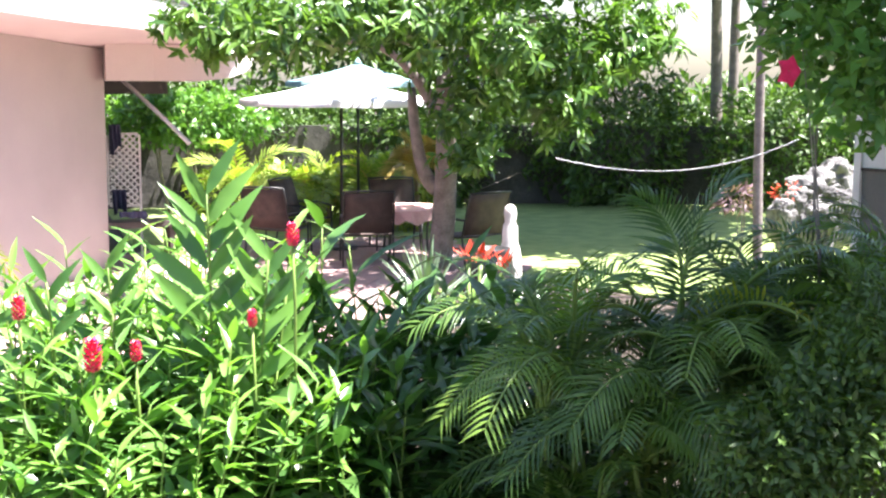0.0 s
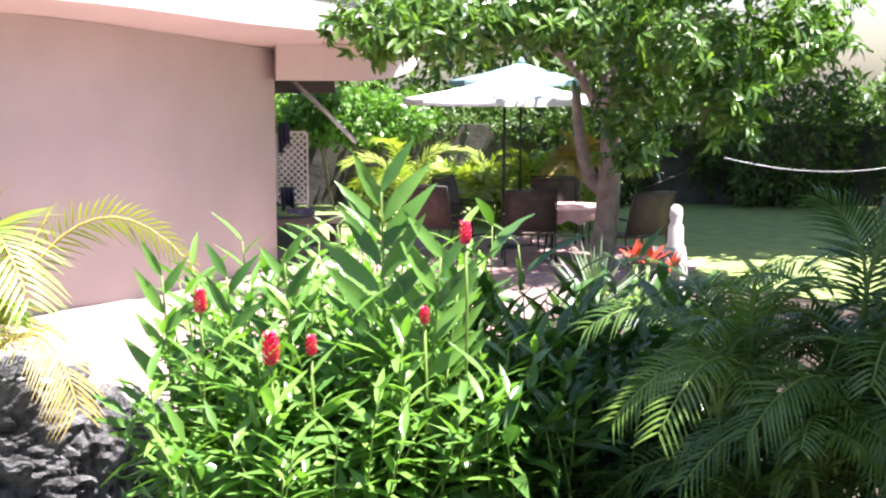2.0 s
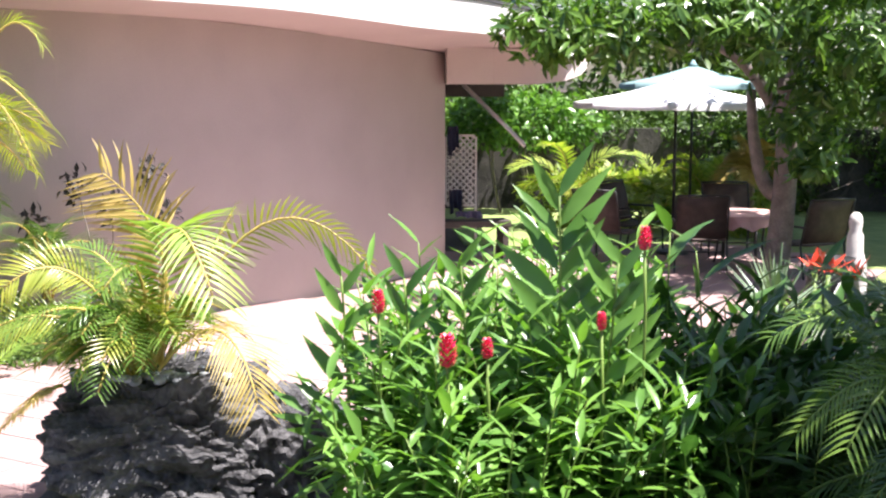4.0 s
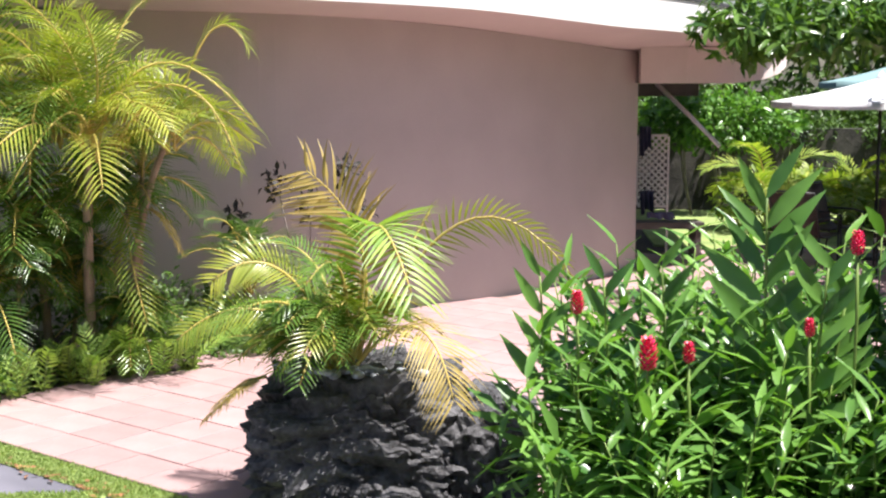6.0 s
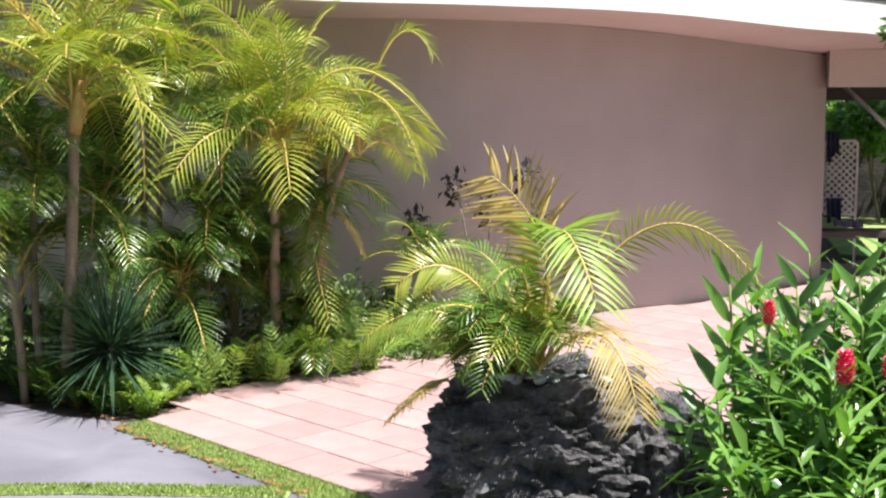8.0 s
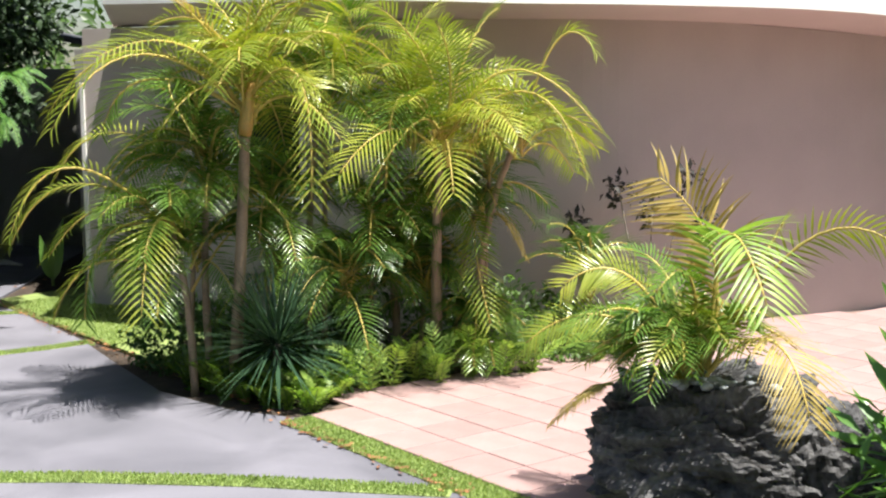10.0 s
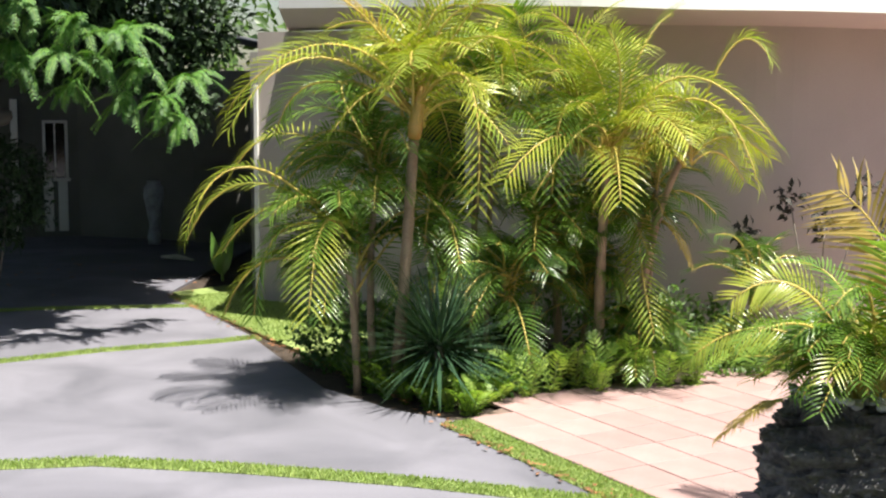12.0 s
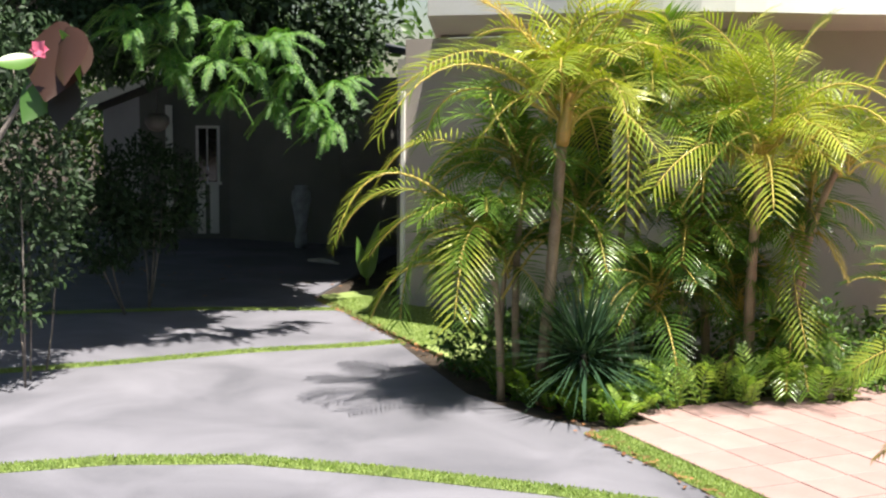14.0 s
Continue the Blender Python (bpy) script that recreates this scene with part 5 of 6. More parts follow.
def patio_chair(at, turn):
    """Sling chair facing +y before it is turned; at: foot of its middle."""
    ob = thing("patio_chair", (0, 0, 0), "brown sling-fabric patio chair with dark metal frame", "chair", "chairs round the table")
    for nm, prof in (("seat", [(0.26, 0.44), (0.1, 0.41), (-0.1, 0.40), (-0.24, 0.43)]), ("backrest", [(-0.25, 0.45), (-0.31, 0.65), (-0.36, 0.85), (-0.42, 1.0)])):
        vs, fs = [], []
        for y, z in prof:
            vs += [(-0.325, y, z), (-0.1, y - (0.012 if nm == "backrest" else 0), z - (0 if nm == "backrest" else 0.012)), (0.1, y - (0.012 if nm == "backrest" else 0), z - (0 if nm == "backrest" else 0.012)), (0.325, y, z)]
        n = len(prof)
        for i in range(n - 1):
            for k in range(3):
                fs.append((4 * i + k, 4 * i + k + 1, 4 * i + k + 5, 4 * i + k + 4))
        me = mesh_of(nm, vs, fs, SLING, True)
        o = link(nm, me, ob)
        o.modifiers.new("thick", "SOLIDIFY").thickness = 0.012
    for sx in (-0.34, 0.34):
        rod("side_frame", [(sx, 0.27, 0.44), (sx, 0, 0.4), (sx, -0.25, 0.44), (sx, -0.36, 0.85), (sx, -0.425, 1.02)], 0.014, BLACK, ob)
        rod("armrest", [(sx, -0.31, 0.66), (sx, 0.1, 0.66), (sx, 0.27, 0.62), (sx, 0.27, 0.44)], 0.016, BLACK, ob)
        rod("leg", [(sx, 0.27, 0.44), (sx, 0.29, 0.0)], 0.014, BLACK, ob)
        rod("leg", [(sx, -0.24, 0.43), (sx, -0.33, 0.0)], 0.014, BLACK, ob)
    rod("top_rail", [(-0.34, -0.425, 1.02), (0, -0.435, 1.03), (0.34, -0.425, 1.02)], 0.014, BLACK, ob)
    rod("stretcher", [(-0.34, 0.28, 0.2), (0.34, 0.28, 0.2)], 0.01, BLACK, ob)
    ob.matrix_basis = pose(at[0], at[1], 0.02, 0, 0, turn)
    return ob


first = patio_chair((7.33, 15.40), -20)
for at, turn in (((6.44, 16.47), -50), ((8.43, 16.75), 165), ((8.52, 14.60), 8), ((7.21, 17.35), -140)):
    copy_thing(first, pose(at[0], at[1], 0.02, 0, 0, turn))
tc = (8.05, 15.65)
table = thing("patio_table", (tc[0], tc[1], 0.02), "dark metal patio table with a round top", "table")
vs, fs = tube([(tc[0], tc[1], 0.70), (tc[0], tc[1], 0.735)], [0.56, 0.56], 32)
link("tabletop", mesh_of("tabletop", vs, fs, BLACK), table)
for k in range(4):
    a = math.tau * k / 4 + 0.5
    rod("leg", bend((tc[0] + 0.42 * math.cos(a), tc[1] + 0.42 * math.sin(a), 0.02), (tc[0] + 0.36 * math.cos(a), tc[1] + 0.36 * math.sin(a), 0.35), (tc[0] + 0.42 * math.cos(a), tc[1] + 0.42 * math.sin(a), 0.7), 8), 0.016, BLACK, table)
bm = bmesh.new()
bmesh.ops.create_cone(bm, cap_ends=True, segments=40, radius1=0.6, radius2=0.59, depth=0.012, matrix=Matrix.Translation((tc[0], tc[1], 0.745)))
edge_v = []
for k in range(40):
    a = math.tau * k / 40
    r = 0.6 + 0.015 * math.sin(6 * a)
    edge_v.append(bm.verts.new((tc[0] + r * math.cos(a), tc[1] + r * math.sin(a), 0.742)))
low = [bm.verts.new((v.co.x * 1 + 0.02 * math.cos(k), v.co.y + 0.02 * math.sin(2 * k), 0.58 + 0.04 * math.sin(k * 1.9))) for k, v in enumerate(edge_v)]
for k in range(40):
    bm.faces.new((edge_v[k], edge_v[(k + 1) % 40], low[(k + 1) % 40], low[k]))
cloth = part("tablecloth", bm, PINKCLOTH)
tagged(cloth, "pink patterned tablecloth hanging over the patio table", "tablecloth")


def parasol(apex, rim_z, radius, canvas, label, foot):
    ob = thing("parasol", (apex[0], apex[1], 0.02), label, "parasol")
    rod("pole", [(apex[0], apex[1], 0.02), (apex[0], apex[1], apex[2] - 0.02)], 0.024, BLACK, ob, 10)
    n = 8
    rim = [Vector((apex[0] + radius * math.cos(math.tau * k / n + 0.3), apex[1] + radius * math.sin(math.tau * k / n + 0.3), rim_z)) for k in range(n)]
    top = Vector(apex)
    for k in range(n):
        a, b = rim[k], rim[(k + 1) % n]
        vs, fs = [], []
        steps = 5
        for i in range(steps + 1):
            t = i / steps
            for j in range(4):
                p = top.lerp(a.lerp(b, j / 3), t)
                p.z -= 0.03 * math.sin(math.pi * t) + 0.012 * math.sin(math.pi * j / 3) * t
                vs.append(p)
        for j in range(4):
            vs.append(vs[steps * 4 + j] + Vector((0, 0, -0.09)))
        for i in range(steps + 1):
            for j in range(3):
                fs.append((4 * i + j, 4 * i + j + 1, 4 * i + j + 5, 4 * i + j + 4))
        link("canopy_panel", mesh_of("canopy_panel", vs, fs, canvas, True), ob)
        rod("rib", [tuple(top + Vector((0, 0, -0.06))), tuple(a + Vector((0, 0, -0.03)))], 0.008, BLACK, ob, 5)
        rod("strut", [(apex[0], apex[1], rim_z - 0.12), tuple(top.lerp(a, 0.55) + Vector((0, 0, -0.12)))], 0.006, BLACK, ob, 5)
    vs, fs = tube([top + Vector((0, 0, -0.03)), top + Vector((0, 0, 0.03)), top + Vector((0, 0, 0.09))], [0.09, 0.05, 0.01], 10)
    link("finial", mesh_of("finial", vs, fs, canvas, True), ob)
    if foot:
        vs, fs = tube([(apex[0], apex[1], 0.02), (apex[0], apex[1], 0.07), (apex[0], apex[1], 0.1)], [0.24, 0.23, 0.05], 20)
        link("base", mesh_of("base", vs, fs, BLACK), ob)
    return ob


ap = (7.64, 16.96, 2.56)
parasol(ap, 2.23, 1.5, CANVAS, "open white canvas parasol on a dark pole", True)
TEAL = surface("teal_canvas", (0.15, 0.25, 0.25), (0.20, 0.31, 0.31), 2.0, 0.8, 0.1, 120, depth=0.003)
parasol((8.85, 19.05, 2.80), 2.5, 1.2, TEAL, "open teal parasol behind the white one", True)

# ---------------------------------------------------------------- statue, pot, bromeliads
def lathe(profile, at, sides=20):
    vs, fs = [], []
    for r, z in profile:
        for k in range(sides):
            a = math.tau * k / sides
            vs.append((at[0] + r * math.cos(a), at[1] + r * math.sin(a), at[2] + z))
    for i in range(len(profile) - 1):
        for k in range(sides):
            fs.append((i * sides + k, i * sides + (k + 1) % sides, (i + 1) * sides + (k + 1) % sides, (i + 1) * sides + k))
    fs += [tuple(range(sides))[::-1], tuple(range((len(profile) - 1) * sides, len(profile) * sides))]
    return vs, fs


st = (7.48, 11.87, 0.89)
top_z = (7.49, 11.87, 1.13)[2]
k = top_z / 1.15
vs, fs = lathe([(0.17, 0.0), (0.17, 0.12 * k), (0.12, 0.14 * k), (0.14, 0.4 * k), (0.12, 0.62 * k), (0.09, 0.72 * k), (0.085, 0.9 * k), (0.06, 0.95 * k), (0.075, 1.04 * k), (0.06, 1.12 * k), (0.02, 1.15 * k)], (st[0], st[1], 0.0))
tagged(link("garden_statue", mesh_of("garden_statue", vs, fs, MARBLE, True)), "weathered white stone statue on the lawn's edge", "statue")
pt = (6.89, 11.30, 0.79)
vs, fs = lathe([(0.14, 0), (0.22, 0.15), (0.27, 0.4), (0.24, 0.62), (0.2, 0.7), (0.22, 0.74), (0.19, 0.74), (0.17, 0.68)], (pt[0], pt[1], 0.0))
tagged(link("garden_pot", mesh_of("garden_pot", vs, fs, BLACK, True)), "dark glazed round garden pot beside the tree", "pot")
rng = random.Random(77)
for q, s in (((4.91, 8.05, 1.10), 0.2), ((4.95, 7.80, 1.07), 0.22), ((4.93, 8.27, 1.08), 0.2)):
    ob = rosette("bromeliad", q, 6, s, 0.07, ORANGE, "orange-red bromeliad with stiff upright bracts", "bromeliad", rng, (0.5, 1.5), 0.05, "bromeliads")
    tube_part("stem", [(q[0], q[1], -0.03), q], 0.02, STEM, ob)
    for i in range(14):
        a = i * 2.4
        along = Vector((math.cos(a), math.sin(a), 0.9)).normalized()
        vs, fs = [], []
        side = along.cross(Vector((0, 0, 1))).normalized()
        blade(vs, fs, Vector((q[0], q[1], q[2] - 0.45)), along, side, side.cross(along), 0.5, 0.06, 0.25, 0.3, 5, 0.6)
        link("green_leaf", mesh_of("green_leaf", vs, fs, PALM_GREEN, True), ob)

# rope strung across the lawn
r0, r1, r2 = (7.63, 11.19, 1.68), (7.69, 9.30, 1.66), (7.16, 7.11, 2.05)
rope = tube_part("rope", bend(r0, r1, r2, 24), 0.0045, CANVAS, None, 6)
tagged(rope, "slack pale rope strung across the garden", "rope")

# lattice, pole and clothes by the lanai
lat = thing("lattice_screen", (4.54, 17.41, 0.77), "white wooden lattice screen beside the lanai", "lattice")
la, lb = Vector((4.35, 17.45, 1.74)), Vector((4.74, 17.36, 1.74))
lz = (4.74, 17.36, 0.77)[2]
wid, hgt = (lb - la).length, la.z - lz
LM = pose(la.x, la.y, lz, 0, 0, math.degrees(math.atan2(lb.y - la.y, lb.x - la.x)))
step = 0.095
for d in (-1, 1):
    i = -12
    while i < 24:
        c = i * step
        pts = []
        for q in range(0, 41):
            z = hgt * q / 40
            x = c + d * z
            if 0 <= x <= wid:
                pts.append((x, z))
        if len(pts) > 1:
            (xa, za), (xb, zb) = pts[0], pts[-1]
            vs, fs = tube([LM @ Vector((xa, 0.008 * d, za)), LM @ Vector((xb, 0.008 * d, zb))], 0.015, 4)
            link("slat", mesh_of("slat", vs, fs, WHITE), lat)
        i += 1
for x0, x1, z0, z1 in ((-0.03, 0.0, 0, hgt), (wid, wid + 0.03, -lz, hgt), (0, wid, hgt, hgt + 0.03), (0, wid, -0.03, 0)):
    bm = bmesh.new()
    box(bm, x0, -0.02, z0, x1, 0.02, z1, 0.003, LM)
    part("frame", bm, WHITE, lat)
arm = tube_part("awning_arm", [(4.47, 17.01, 2.48), (4.82, 16.61, 2.06), (5.13, 16.21, 1.66)], 0.03, ALU, None, 10)
tagged(arm, "slanting grey metal awning arm below the lanai beam", "awning arm")


def hung_towel(at, w, h, seed, mat, label):
    """A towel with hanging folds, two layers over an edge."""
    vs, fs = [], []
    n, k = 22, 14
    for i in range(n + 1):
        u = i / n
        for j in range(k + 1):
            t = j / k
            fold = 0.035 * math.sin(u * 17 + seed) * (0.3 + t) + 0.02 * noise.noise(Vector((u * 4, t * 3, seed)))
            vs.append((at[0] + (u - 0.5) * w * (1 - 0.15 * t * math.sin(seed)) + 0.02 * t, at[1] + fold - 0.03, at[2] - t * h * (0.85 + 0.15 * math.sin(u * 5 + seed))))
    for i in range(n):
        for j in range(k):
            a = i * (k + 1) + j
            fs.append((a, a + 1, a + k + 2, a + k + 1))
    ob = link("towel", mesh_of("towel", vs, fs, mat, True))
    ob.modifiers.new("thick", "SOLIDIFY").thickness = 0.012
    tagged(ob, label, "towel")


hung_towel((4.39, 17.29, 1.89), 0.16, 0.42, 1, BLUE, "dark navy towel hung over the lattice screen")
hung_towel((4.37, 17.04, 1.01), 0.2, 0.36, 2.3, BLUE, "navy cloth hanging below the lattice screen")
hung_towel((4.39, 16.41, 0.77), 0.36, 0.1, 4.1, BLUE, "rumpled navy cloth on the bench's edge")
bench = thing("bench", (4.53, 16.58, 0.61), "dark low wooden bench beside the lanai", "bench")
bc = (4.46, 16.60, 0.59)
bm = bmesh.new()
box(bm, bc[0] - 0.5, bc[1] - 0.2, bc[2] - 0.05, bc[0] + 0.55, bc[1] + 0.2, bc[2] + 0.04, 0.01)
part("seat", bm, DARKDOOR, bench)
for dx in (-0.45, 0.48):
    bm = bmesh.new()
    box(bm, bc[0] + dx - 0.04, bc[1] - 0.17, 0.0, bc[0] + dx + 0.04, bc[1] + 0.17, bc[2] - 0.05, 0.005)
    part("leg", bm, DARKDOOR, bench)

# ---------------------------------------------------------------- right end of the garden
post = thing("screen_panel", (6.45, 5.69, 1.82), "grey panel with a white frame post", "screen")
pa, pb = (6.38, 5.76, 2.27), (6.42, 5.44, 2.28)
PM = pose(pa[0], pa[1], 0, 0, 0, math.degrees(math.atan2(pb[1] - pa[1], pb[0] - pa[0])))
for nm, x0, x1, z0, z1, yy, mt in (("post", 0, 0.05, 0, pa[2], 0.04, WHITE), ("panel", 0.05, 1.2, 0, pa[2] - 0.35, 0.015, GREYWALL), ("top_panel", 0.05, 1.2, pa[2] - 0.33, pa[2] - 0.0, 0.02, WHITE), ("rail", 0.05, 1.2, pa[2] - 0.35, pa[2] - 0.33, 0.03, BLACK)):
    bm = bmesh.new()
    box(bm, x0, -yy, z0, x1, yy, z1, 0.003, PM)
    part(nm, bm, mt, post)
rng = random.Random(91)
for i, (q, s) in enumerate((((13.57, 13.43, 0.97), 0.62), ((14.50, 13.92, 1.10), 0.55), ((13.06, 13.23, 0.85), 0.4), ((13.13, 12.45, 0.87), 0.5), ((11.89, 12.27, 0.84), 0.32), ((12.39, 12.06, 0.74), 0.45))):
    bm = bmesh.new()
    bmesh.ops.create_icosphere(bm, subdivisions=4, radius=1)
    for v in bm.verts:
        v.co *= 1 + 0.5 * noise.noise(v.co * 1.7 + Vector((i * 3.1, 0, 0))) + 0.2 * noise.turbulence(v.co * 4, 3, True)
        v.co = Vector((v.co.x * s * 0.55, v.co.y * s * 0.55, v.co.z * s * 0.42)) + Vector((q[0], q[1], q[2]))
        if v.co.z < q[2]:
            v.co.z = q[2] - (q[2] - v.co.z) * 3.2
    tagged(part("garden_rock", bm, PALEROCK), "pale sunlit boulder in the rock garden", "rock", "rock garden boulders")
PURPLE = foliage("purple_leaf", (0.10, 0.06, 0.08), (0.30, 0.19, 0.22), 0.45, 0.25)
bush("croton", [(*(10.80, 11.91, 1.06), 0.26, 0.2, 0.16)], 130, 0.12, PURPLE, "purple-leaved low shrub in the rock garden", 83, rng, thin=0.3, ratio=0.3)
bush("croton", [(*(11.91, 12.25, 1.10), 0.18, 0.2, 0.1)], 40, 0.1, ORANGE, "orange-red leaved low shrub in the rock garden", 84, rng, thin=0.3, ratio=0.3)
for b, t_, r in (((17.71, 20.48, 1.43), (17.56, 20.60, 5.14), 0.15), ((18.57, 21.06, 1.40), (18.57, 21.06, 5.23), 0.14)):
    ob = thing("tree", (b[0], b[1], 0), "slender pale-barked tree at the garden's edge", "tree", "slender trees")
    pts = bend((b[0], b[1], -0.02), ((b[0] + t_[0]) / 2 + 0.05, (b[1] + t_[1]) / 2, (b[2] + t_[2]) / 2), (t_[0], t_[1], t_[2] + 1.5), 12)
    tube_part("trunk", pts, [r * (1 - 0.4 * k / 11) for k in range(12)], TRUNK, ob)
    leafy("crown", [(t_[0], t_[1], t_[2] + 2.6, 1.8, 1.6, 1.0)], 1200, 0.25, HEDGE, ob, 95, shell=0.2)
# shade tree over the lawn: crown out of view, added to darken the grass
sb, sm, sp = (10.34, 10.98, 1.07), (10.30, 11.02, 2.15), (10.30, 11.02, 3.56)
tree("shade_tree", [(((sb[0], sb[1], -0.02), sm, (sp[0], sp[1], 4.8)), 0.06, 0.05), (((sp[0], sp[1], 4.4), (12.5, 14.5, 5.2), (13.5, 16.5, 5.6)), 0.07, 0.03)],
     [(13.5, 16.0, 5.8, 3.2, 2.6, 0.7), (13.2, 19.0, 5.8, 2.6, 2.6, 0.7), (16.0, 18.0, 6.0, 3.0, 3.0, 0.8), (12.2, 16.6, 5.8, 1.8, 1.8, 0.5)], 34000, 0.34, MANGO, TRUNK, "slender tree with a wide unseen crown added to shade the lawn", 96, shell=0.2)

# ---------------------------------------------------------------- shaded left side
# high crown is unseen; its blobs are added to shade driveway and carport
poin = tree("shade_tree", [(((-15.5, 14.2, -0.02), (-15.2, 14.5, 2.4), (-13.5, 15.0, 4.6)), 0.26, 0.14), (((-15.2, 14.5, 2.4), (-13.2, 13.8, 3.6), (-10.5, 13.6, 3.7)), 0.12, 0.04),
                           (((-14.0, 14.8, 3.8), (-11.5, 16.0, 4.6), (-8.8, 15.6, 4.6)), 0.12, 0.04)],
            [(-11.0, 14.8, 4.9, 3.6, 2.6, 0.7), (-15.0, 13.2, 5.0, 3.6, 2.8, 0.8), (-8.6, 15.6, 4.8, 2.0, 2.0, 0.6), (-12.5, 18.8, 5.2, 4.5, 3.0, 0.8), (-18, 17, 5.2, 4, 5, 1.0), (-11.0, 12.6, 5.0, 2.4, 1.6, 0.5), (-8.9, 14.4, 5.0, 1.9, 1.7, 0.5), (-12.6, 15.6, 5.2, 3.0, 2.2, 0.5), (-9.2, 11.2, 4.9, 1.7, 1.4, 0.4), (-8.0, 10.1, 4.9, 1.3, 1.1, 0.4), (-9.6, 9.7, 4.9, 1.6, 1.2, 0.4), (-9.6, 17.3, 5.1, 2.2, 1.8, 0.5), (-13.0, 10.0, 4.9, 2.4, 2.2, 0.5), (-14.5, 7.0, 4.9, 2.6, 2.4, 0.5), (-8.3, 12.5, 5.0, 1.7, 1.4, 0.5), (-9.9, 12.2, 5.0, 1.6, 1.2, 0.5), (-7.6, 9.5, 4.9, 0.9, 0.8, 0.3), (-7.4, 10.7, 4.9, 0.8, 0.7, 0.3)],
            98000, 0.38, HEDGE, TRUNK, "large spreading shade tree over the driveway", 97, shell=0.1)
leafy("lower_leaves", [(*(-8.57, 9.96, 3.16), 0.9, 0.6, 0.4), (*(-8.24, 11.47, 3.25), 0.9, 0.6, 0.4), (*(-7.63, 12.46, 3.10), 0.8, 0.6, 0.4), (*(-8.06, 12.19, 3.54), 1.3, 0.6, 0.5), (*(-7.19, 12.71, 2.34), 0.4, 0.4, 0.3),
                       (*(-7.01, 12.92, 3.25), 0.5, 0.5, 0.5), (*(-8.10, 10.33, 3.40), 0.9, 0.6, 0.4), (*(-9.07, 11.48, 2.89), 0.7, 0.5, 0.25), (*(-8.22, 12.21, 2.78), 0.8, 0.5, 0.28), (*(-8.81, 9.75, 2.94), 0.6, 0.5, 0.5), (*(-7.46, 12.67, 2.73), 0.6, 0.5, 0.35)], 14000, 0.12, SHADE_DARK_LEAF, poin, 98, shell=0.1)
# feathery lower sprays that catch the sun
rng = random.Random(98)
for q in ((-7.51, 10.15, 2.94), (-6.99, 10.14, 2.83), (-6.79, 10.51, 2.79), (-6.56, 10.88, 2.74), (-6.47, 11.17, 2.41), (-7.14, 10.76, 3.13), (-7.39, 10.36, 3.22), (-7.45, 9.82, 3.19), (-6.50, 10.46, 3.00), (-6.42, 11.42, 2.24),
          (-7.50, 9.53, 3.07), (-6.46, 11.63, 2.65), (-7.05, 10.45, 2.55), (-6.75, 10.95, 2.45), (-7.35, 10.0, 2.75), (-6.9, 10.3, 3.15), (-6.6, 10.8, 3.1), (-7.7, 9.7, 3.3), (-7.2, 9.9, 3.35)):
    q = Vector(q)
    for i in range(12):
        o = Vector((rng.uniform(-1, 1), rng.uniform(-1, 0.4), rng.uniform(-0.75, 0.2)))
        frond("spray", q, q + o * 0.18 + Vector((0, 0, 0.04)), q + o * 0.38 + Vector((0, 0, -0.06)), 0.062, SPRAY_LEAF, poin, rng, 17, 0.017, 0.05, 0.1, 0.3, STEM, 0.004)
rng = random.Random(99)
bush("shrub", [(*(-9.32, 12.17, 1.40), 0.7, 0.6, 0.65), (*(-9.31, 11.42, 1.06), 0.5, 0.5, 0.5)], 6000, 0.085, SHADE_DARK_LEAF, "dense shrub before the carport, leaves darkened for shade", 101, rng, thin=0.5)
bush("shrub", [(*(-7.90, 8.55, 2.06), 0.55, 0.5, 0.9), (*(-8.06, 9.07, 1.63), 0.3, 0.4, 0.5), (*(-7.88, 7.88, 2.35), 0.6, 0.6, 1.2), (*(-7.62, 8.13, 2.81), 0.6, 0.5, 0.4), (*(-7.96, 8.50, 1.22), 0.55, 0.5, 0.5), (*(-8.00, 8.19, 0.81), 0.5, 0.5, 0.35)], 7500, 0.085, SHADE_DARK_LEAF, "trailing shrub beside the driveway, leaves darkened for shade", 102, rng, thin=0.4)
bush("shrub", [(-19, 21, 1.2, 3, 1.5, 1.4), (-24, 18, 1.2, 3, 2, 1.6), (-28, 12, 1.4, 3, 3, 1.8)], 7000, 0.2, HEDGE, "green hedge at the far end of the driveway", 103, rng, "hedge")
leafy_far = thing("tree_belt", (-25, 26, 0), "distant trees beyond the driveway", "tree belt", kind="stuff")
leafy("leaves", [(-20, 29, 3.5, 7, 3, 3.5), (-32, 22, 3.5, 5, 6, 3.5), (-36, 8, 3.5, 5, 8, 3.5)], 14000, 0.45, HEDGE, leafy_far, 104)
# unseen trees behind the camera, added to cut sky light on the left
sky_block_belt = thing("tree_belt", (-14, -4, 0), "unseen belt of trees added to block sky light", "tree belt", kind="stuff")
leafy("leaves", [(-17, 2, 4, 4, 5, 4), (-13, -9, 4, 6, 4, 4.5), (4, -13, 3.5, 9, 3, 4), (15, -6, 3.5, 4, 6, 4)], 26000, 0.6, HEDGE, sky_block_belt, 105, ratio=0.6)
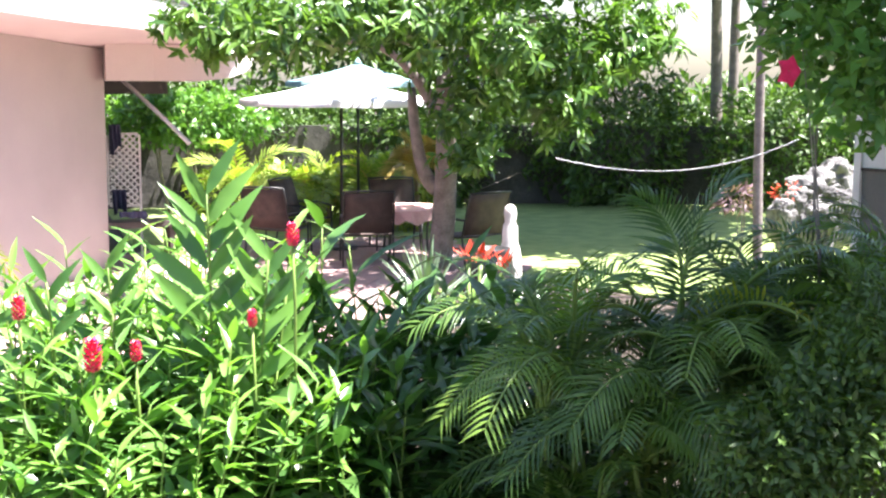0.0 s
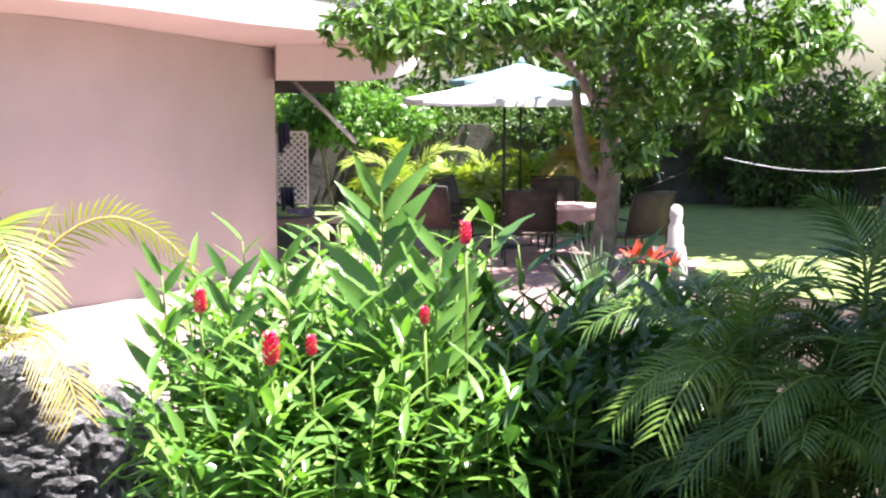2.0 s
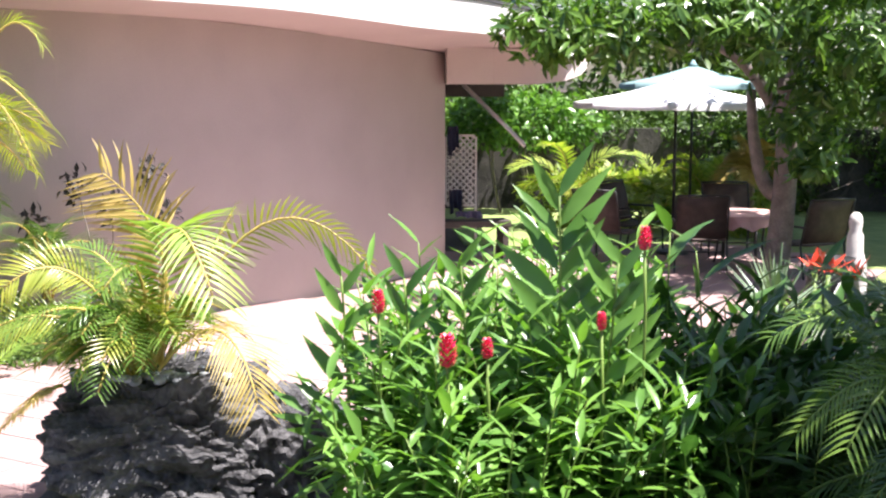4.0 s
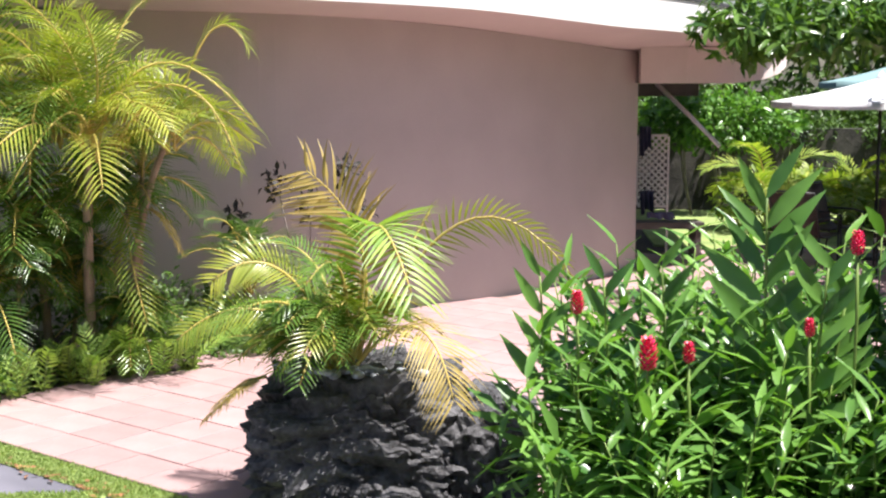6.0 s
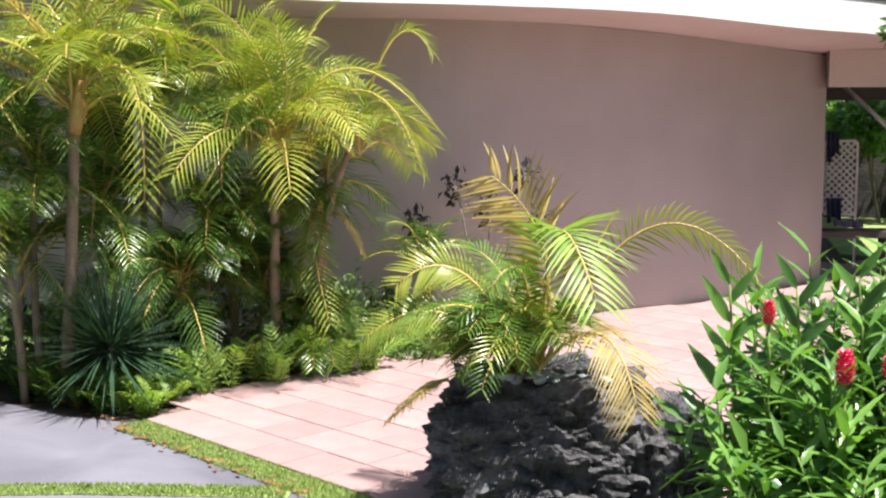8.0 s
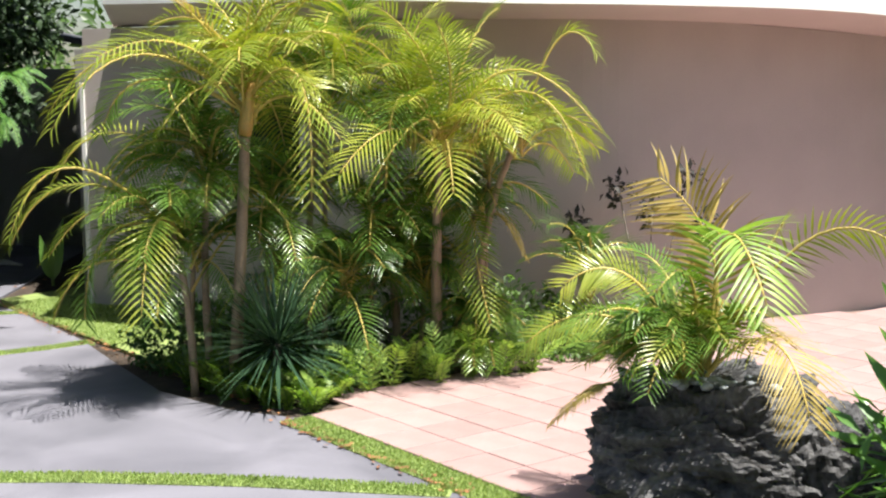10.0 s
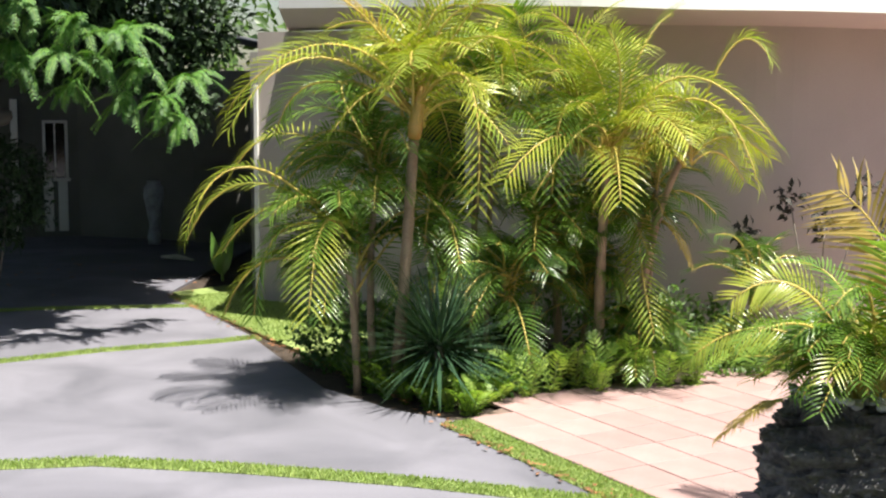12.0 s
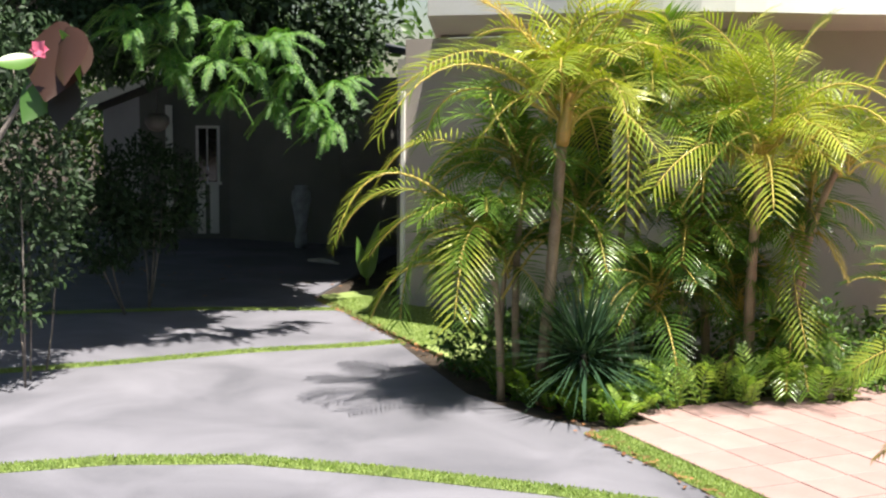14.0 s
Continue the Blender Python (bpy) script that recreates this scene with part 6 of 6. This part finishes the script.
# near sea-grape twig with a red flower at the top left
RUSSET = foliage("russet_broad_leaf", (0.03, 0.014, 0.010), (0.065, 0.03, 0.02), 0.45, 0.25, (1.2, 0.9, 0.6))
PINK = surface("pink_petal", (0.60, 0.10, 0.20), (0.75, 0.20, 0.30), 30, 0.5, 0.1, 90)
TWIG = Vector((0.045, 0.15, -0.01))
near = thing("hibiscus", (-3.55, 3.10, 0), "hibiscus twig with broad russet and green leaves and a pink bud", "hibiscus")
tube_part("branch", bend((-3.55, 3.10, -0.03), (-3.40, 3.14, 1.7), (-3.02, 3.33, 2.62), 10), [0.02 - 0.0015 * k for k in range(10)], TRUNK, near, 6)
for a, b, wd, mt, lean in (((-3.06, 3.17, 2.72), (-3.05, 3.10, 2.45), 0.24, RUSSET, 0.2), ((-3.02, 3.15, 2.70), (-2.93, 3.06, 2.50), 0.16, RUSSET, 0.5), ((-3.12, 3.12, 2.60), (-3.22, 3.02, 2.575), 0.06, GINGER, 0.6),
                           ((-3.04, 3.14, 2.69), (-2.93, 3.14, 2.51), 0.07, GINGER, 0.9), ((-3.10, 3.16, 2.56), (-3.14, 3.08, 2.38), 0.13, SHRUB, 0.1), ((-3.05, 3.16, 2.55), (-3.02, 3.12, 2.36), 0.12, DARKRED, 0.1)):
    a, b = Vector(a) + TWIG, Vector(b) + TWIG
    al = (b - a).normalized()
    sd = al.cross(Vector((-0.4 + lean, 0.9, -0.1))).normalized()
    vs, fs = [], []
    blade(vs, fs, a, al, sd, sd.cross(al), (b - a).length, wd, 0.12, 0.22, 10, 0.85)
    link("leaf", mesh_of("leaf", vs, fs, mt, True), near)
vs, fs = [], []
for k in range(6):
    o = Vector((math.cos(k * 1.05), -0.3, 0.6 * math.sin(k * 1.05))).normalized()
    sd = o.cross(Vector((0, -1, 0.2))).normalized()
    blade(vs, fs, Vector((-3.06, 3.07, 2.625)) + TWIG, o, sd, Vector((0, -1, 0.2)), 0.04, 0.035, 0.2, 0.15, 4, 0.6)
link("flower", mesh_of("flower", vs, fs, PINK, True), near, "pink half-open bud")
# two tall leaves on the verge
tg = thing("ginger_shoot", (-7.90, 15.10) + (0,), "young ginger shoot with two tall bright leaves", "ginger plant")
q = Vector((-7.90, 15.10) + (0.0,))
for a, ln, wd in ((2.4, 0.6, 0.17), (0.5, 0.82, 0.2), (1.4, 0.5, 0.13)):
    al = Vector((math.cos(a) * 0.3, -0.15, 1)).normalized()
    sd = al.cross(Vector((0.2, -1, 0))).normalized()
    vs, fs = [], []
    blade(vs, fs, q + Vector((0, 0, 0.08)), al, sd, sd.cross(al), ln, wd, 0.1, 0.3, 6, 0.7)
    link("leaf", mesh_of("leaf", vs, fs, GINGER, True), tg)
tube_part("stem", [tuple(q), tuple(q + Vector((0, 0, 0.12)))], 0.02, STEM, tg)
# stone urn and hanging basket by the carport
uq = (-10.95, 18.6, 0.22)
vs, fs = lathe([(0.1, 0), (0.12, 0.1), (0.08, 0.3), (0.13, 0.6), (0.17, 0.8), (0.16, 0.95), (0.1, 1.02), (0.12, 1.06), (0.09, 1.06)], (uq[0], uq[1], 0.0))
tagged(link("urn", mesh_of("urn", vs, fs, STONE_GREY, True)), "tall grey stone urn in the shaded carport", "urn")
hb = (-8.62, 11.44, 2.23)
basket = thing("hanging_basket", hb, "dark round hanging basket on a thin wire", "hanging basket")
vs, fs = lathe([(0.03, -0.1), (0.1, -0.07), (0.14, 0.0), (0.13, 0.06), (0.08, 0.1)], hb, 14)
link("bowl", mesh_of("bowl", vs, fs, DARKDOOR, True), basket)
tube_part("wire", [(hb[0], hb[1], hb[2] + 0.08), (hb[0] - 0.02, hb[1] + 0.02, hb[2] + 1.4)], 0.005, BLACK, basket, 5)
sq0, sq1 = (-9.86, 16.92), (-9.24, 16.78)
stick = tube_part("palm_sheath", [(*sq0, 0.03), (*((Vector(sq0) + Vector(sq1)) / 2), 0.05), (*sq1, 0.025)], [0.02, 0.045, 0.015], MARBLE)
tagged(stick, "pale fallen palm sheath on the shaded driveway", "palm sheath")

# ---------------------------------------------------------------- fallen leaves, then patio tiles
rngn = np.random.default_rng(120)
LITTER = foliage("brown_fallen_leaf", (0.10, 0.04, 0.02), (0.34, 0.15, 0.06), 0.7, 0.1)
cnt = 520
t = rngn.random(cnt)
sel = rngn.integers(0, 4, cnt)
ends = np.array([(-8.0, 13.85, -5.8, 11.7), (-5.8, 11.7, -2.9, 9.0), (-2.9, 8.9, -1.2, 7.35), (-14, 13.5, -8.5, 15.5)])[sel]
cx = ends[:, 0] + (ends[:, 2] - ends[:, 0]) * t + rngn.normal(0, 1, cnt) * np.where(sel == 3, 0.9, 0.05)
cy = ends[:, 1] + (ends[:, 3] - ends[:, 1]) * t + rngn.normal(0, 1, cnt) * np.where(sel == 3, 0.9, 0.05)
an, sz = rngn.uniform(0, math.tau, cnt), rngn.uniform(0.015, 0.04, cnt) * np.where(sel == 3, 1.6, 1)
v = np.zeros((cnt, 4, 3))
for k, (fx, fy, fz) in enumerate(((1, 0, 0.012), (0, 0.4, 0.02), (-1, 0, 0.014), (0, -0.4, 0.012))):
    v[:, k, 0] = cx + sz * (fx * np.cos(an) - fy * np.sin(an))
    v[:, k, 1] = cy + sz * (fx * np.sin(an) + fy * np.cos(an))
    v[:, k, 2] = fz + 0.004
tagged(link("fallen_leaves", fast_mesh("fallen_leaves", v.reshape(-1, 3), np.arange(cnt * 4).reshape(-1, 4), LITTER)), "small brown fallen leaves along the driveway", "fallen leaves", kind="stuff")

TS = 0.408
bm = bmesh.new()
box(bm, -TS / 2 + 0.006, -TS / 2 + 0.006, 0, TS / 2 - 0.006, TS / 2 - 0.006, 0.022)
tile_me = bpy.data.meshes.new("tile")
bmesh.ops.bevel(bm, geom=[e for e in bm.edges if all(v.co.z > 0.01 for v in e.verts)], offset=0.004, segments=1, affect="EDGES")
bm.to_mesh(tile_me)
bm.free()
tile_me.materials.append(TILE)
spots = []
for i in range(-12, 34):
    for j in range(0, 44):
        x = -2.72 + A_DIR.x * (i + 0.5) * TS + B_DIR.x * (j + 0.5) * TS
        y = 9.06 + A_DIR.y * (i + 0.5) * TS + B_DIR.y * (j + 0.5) * TS
        if inside(x, y, PATIO):
            spots.append((x, y, i, j))
rng = random.Random(130)
for x, y, i, j in sorted(spots, key=lambda s: s[1])[:420]:
    o = new("tile", tile_me)
    o.parent = patio
    o.matrix_basis = pose(x, y, rng.uniform(0.0, 0.0025), 0, 0, math.degrees(math.atan2(A_DIR.y, A_DIR.x)))
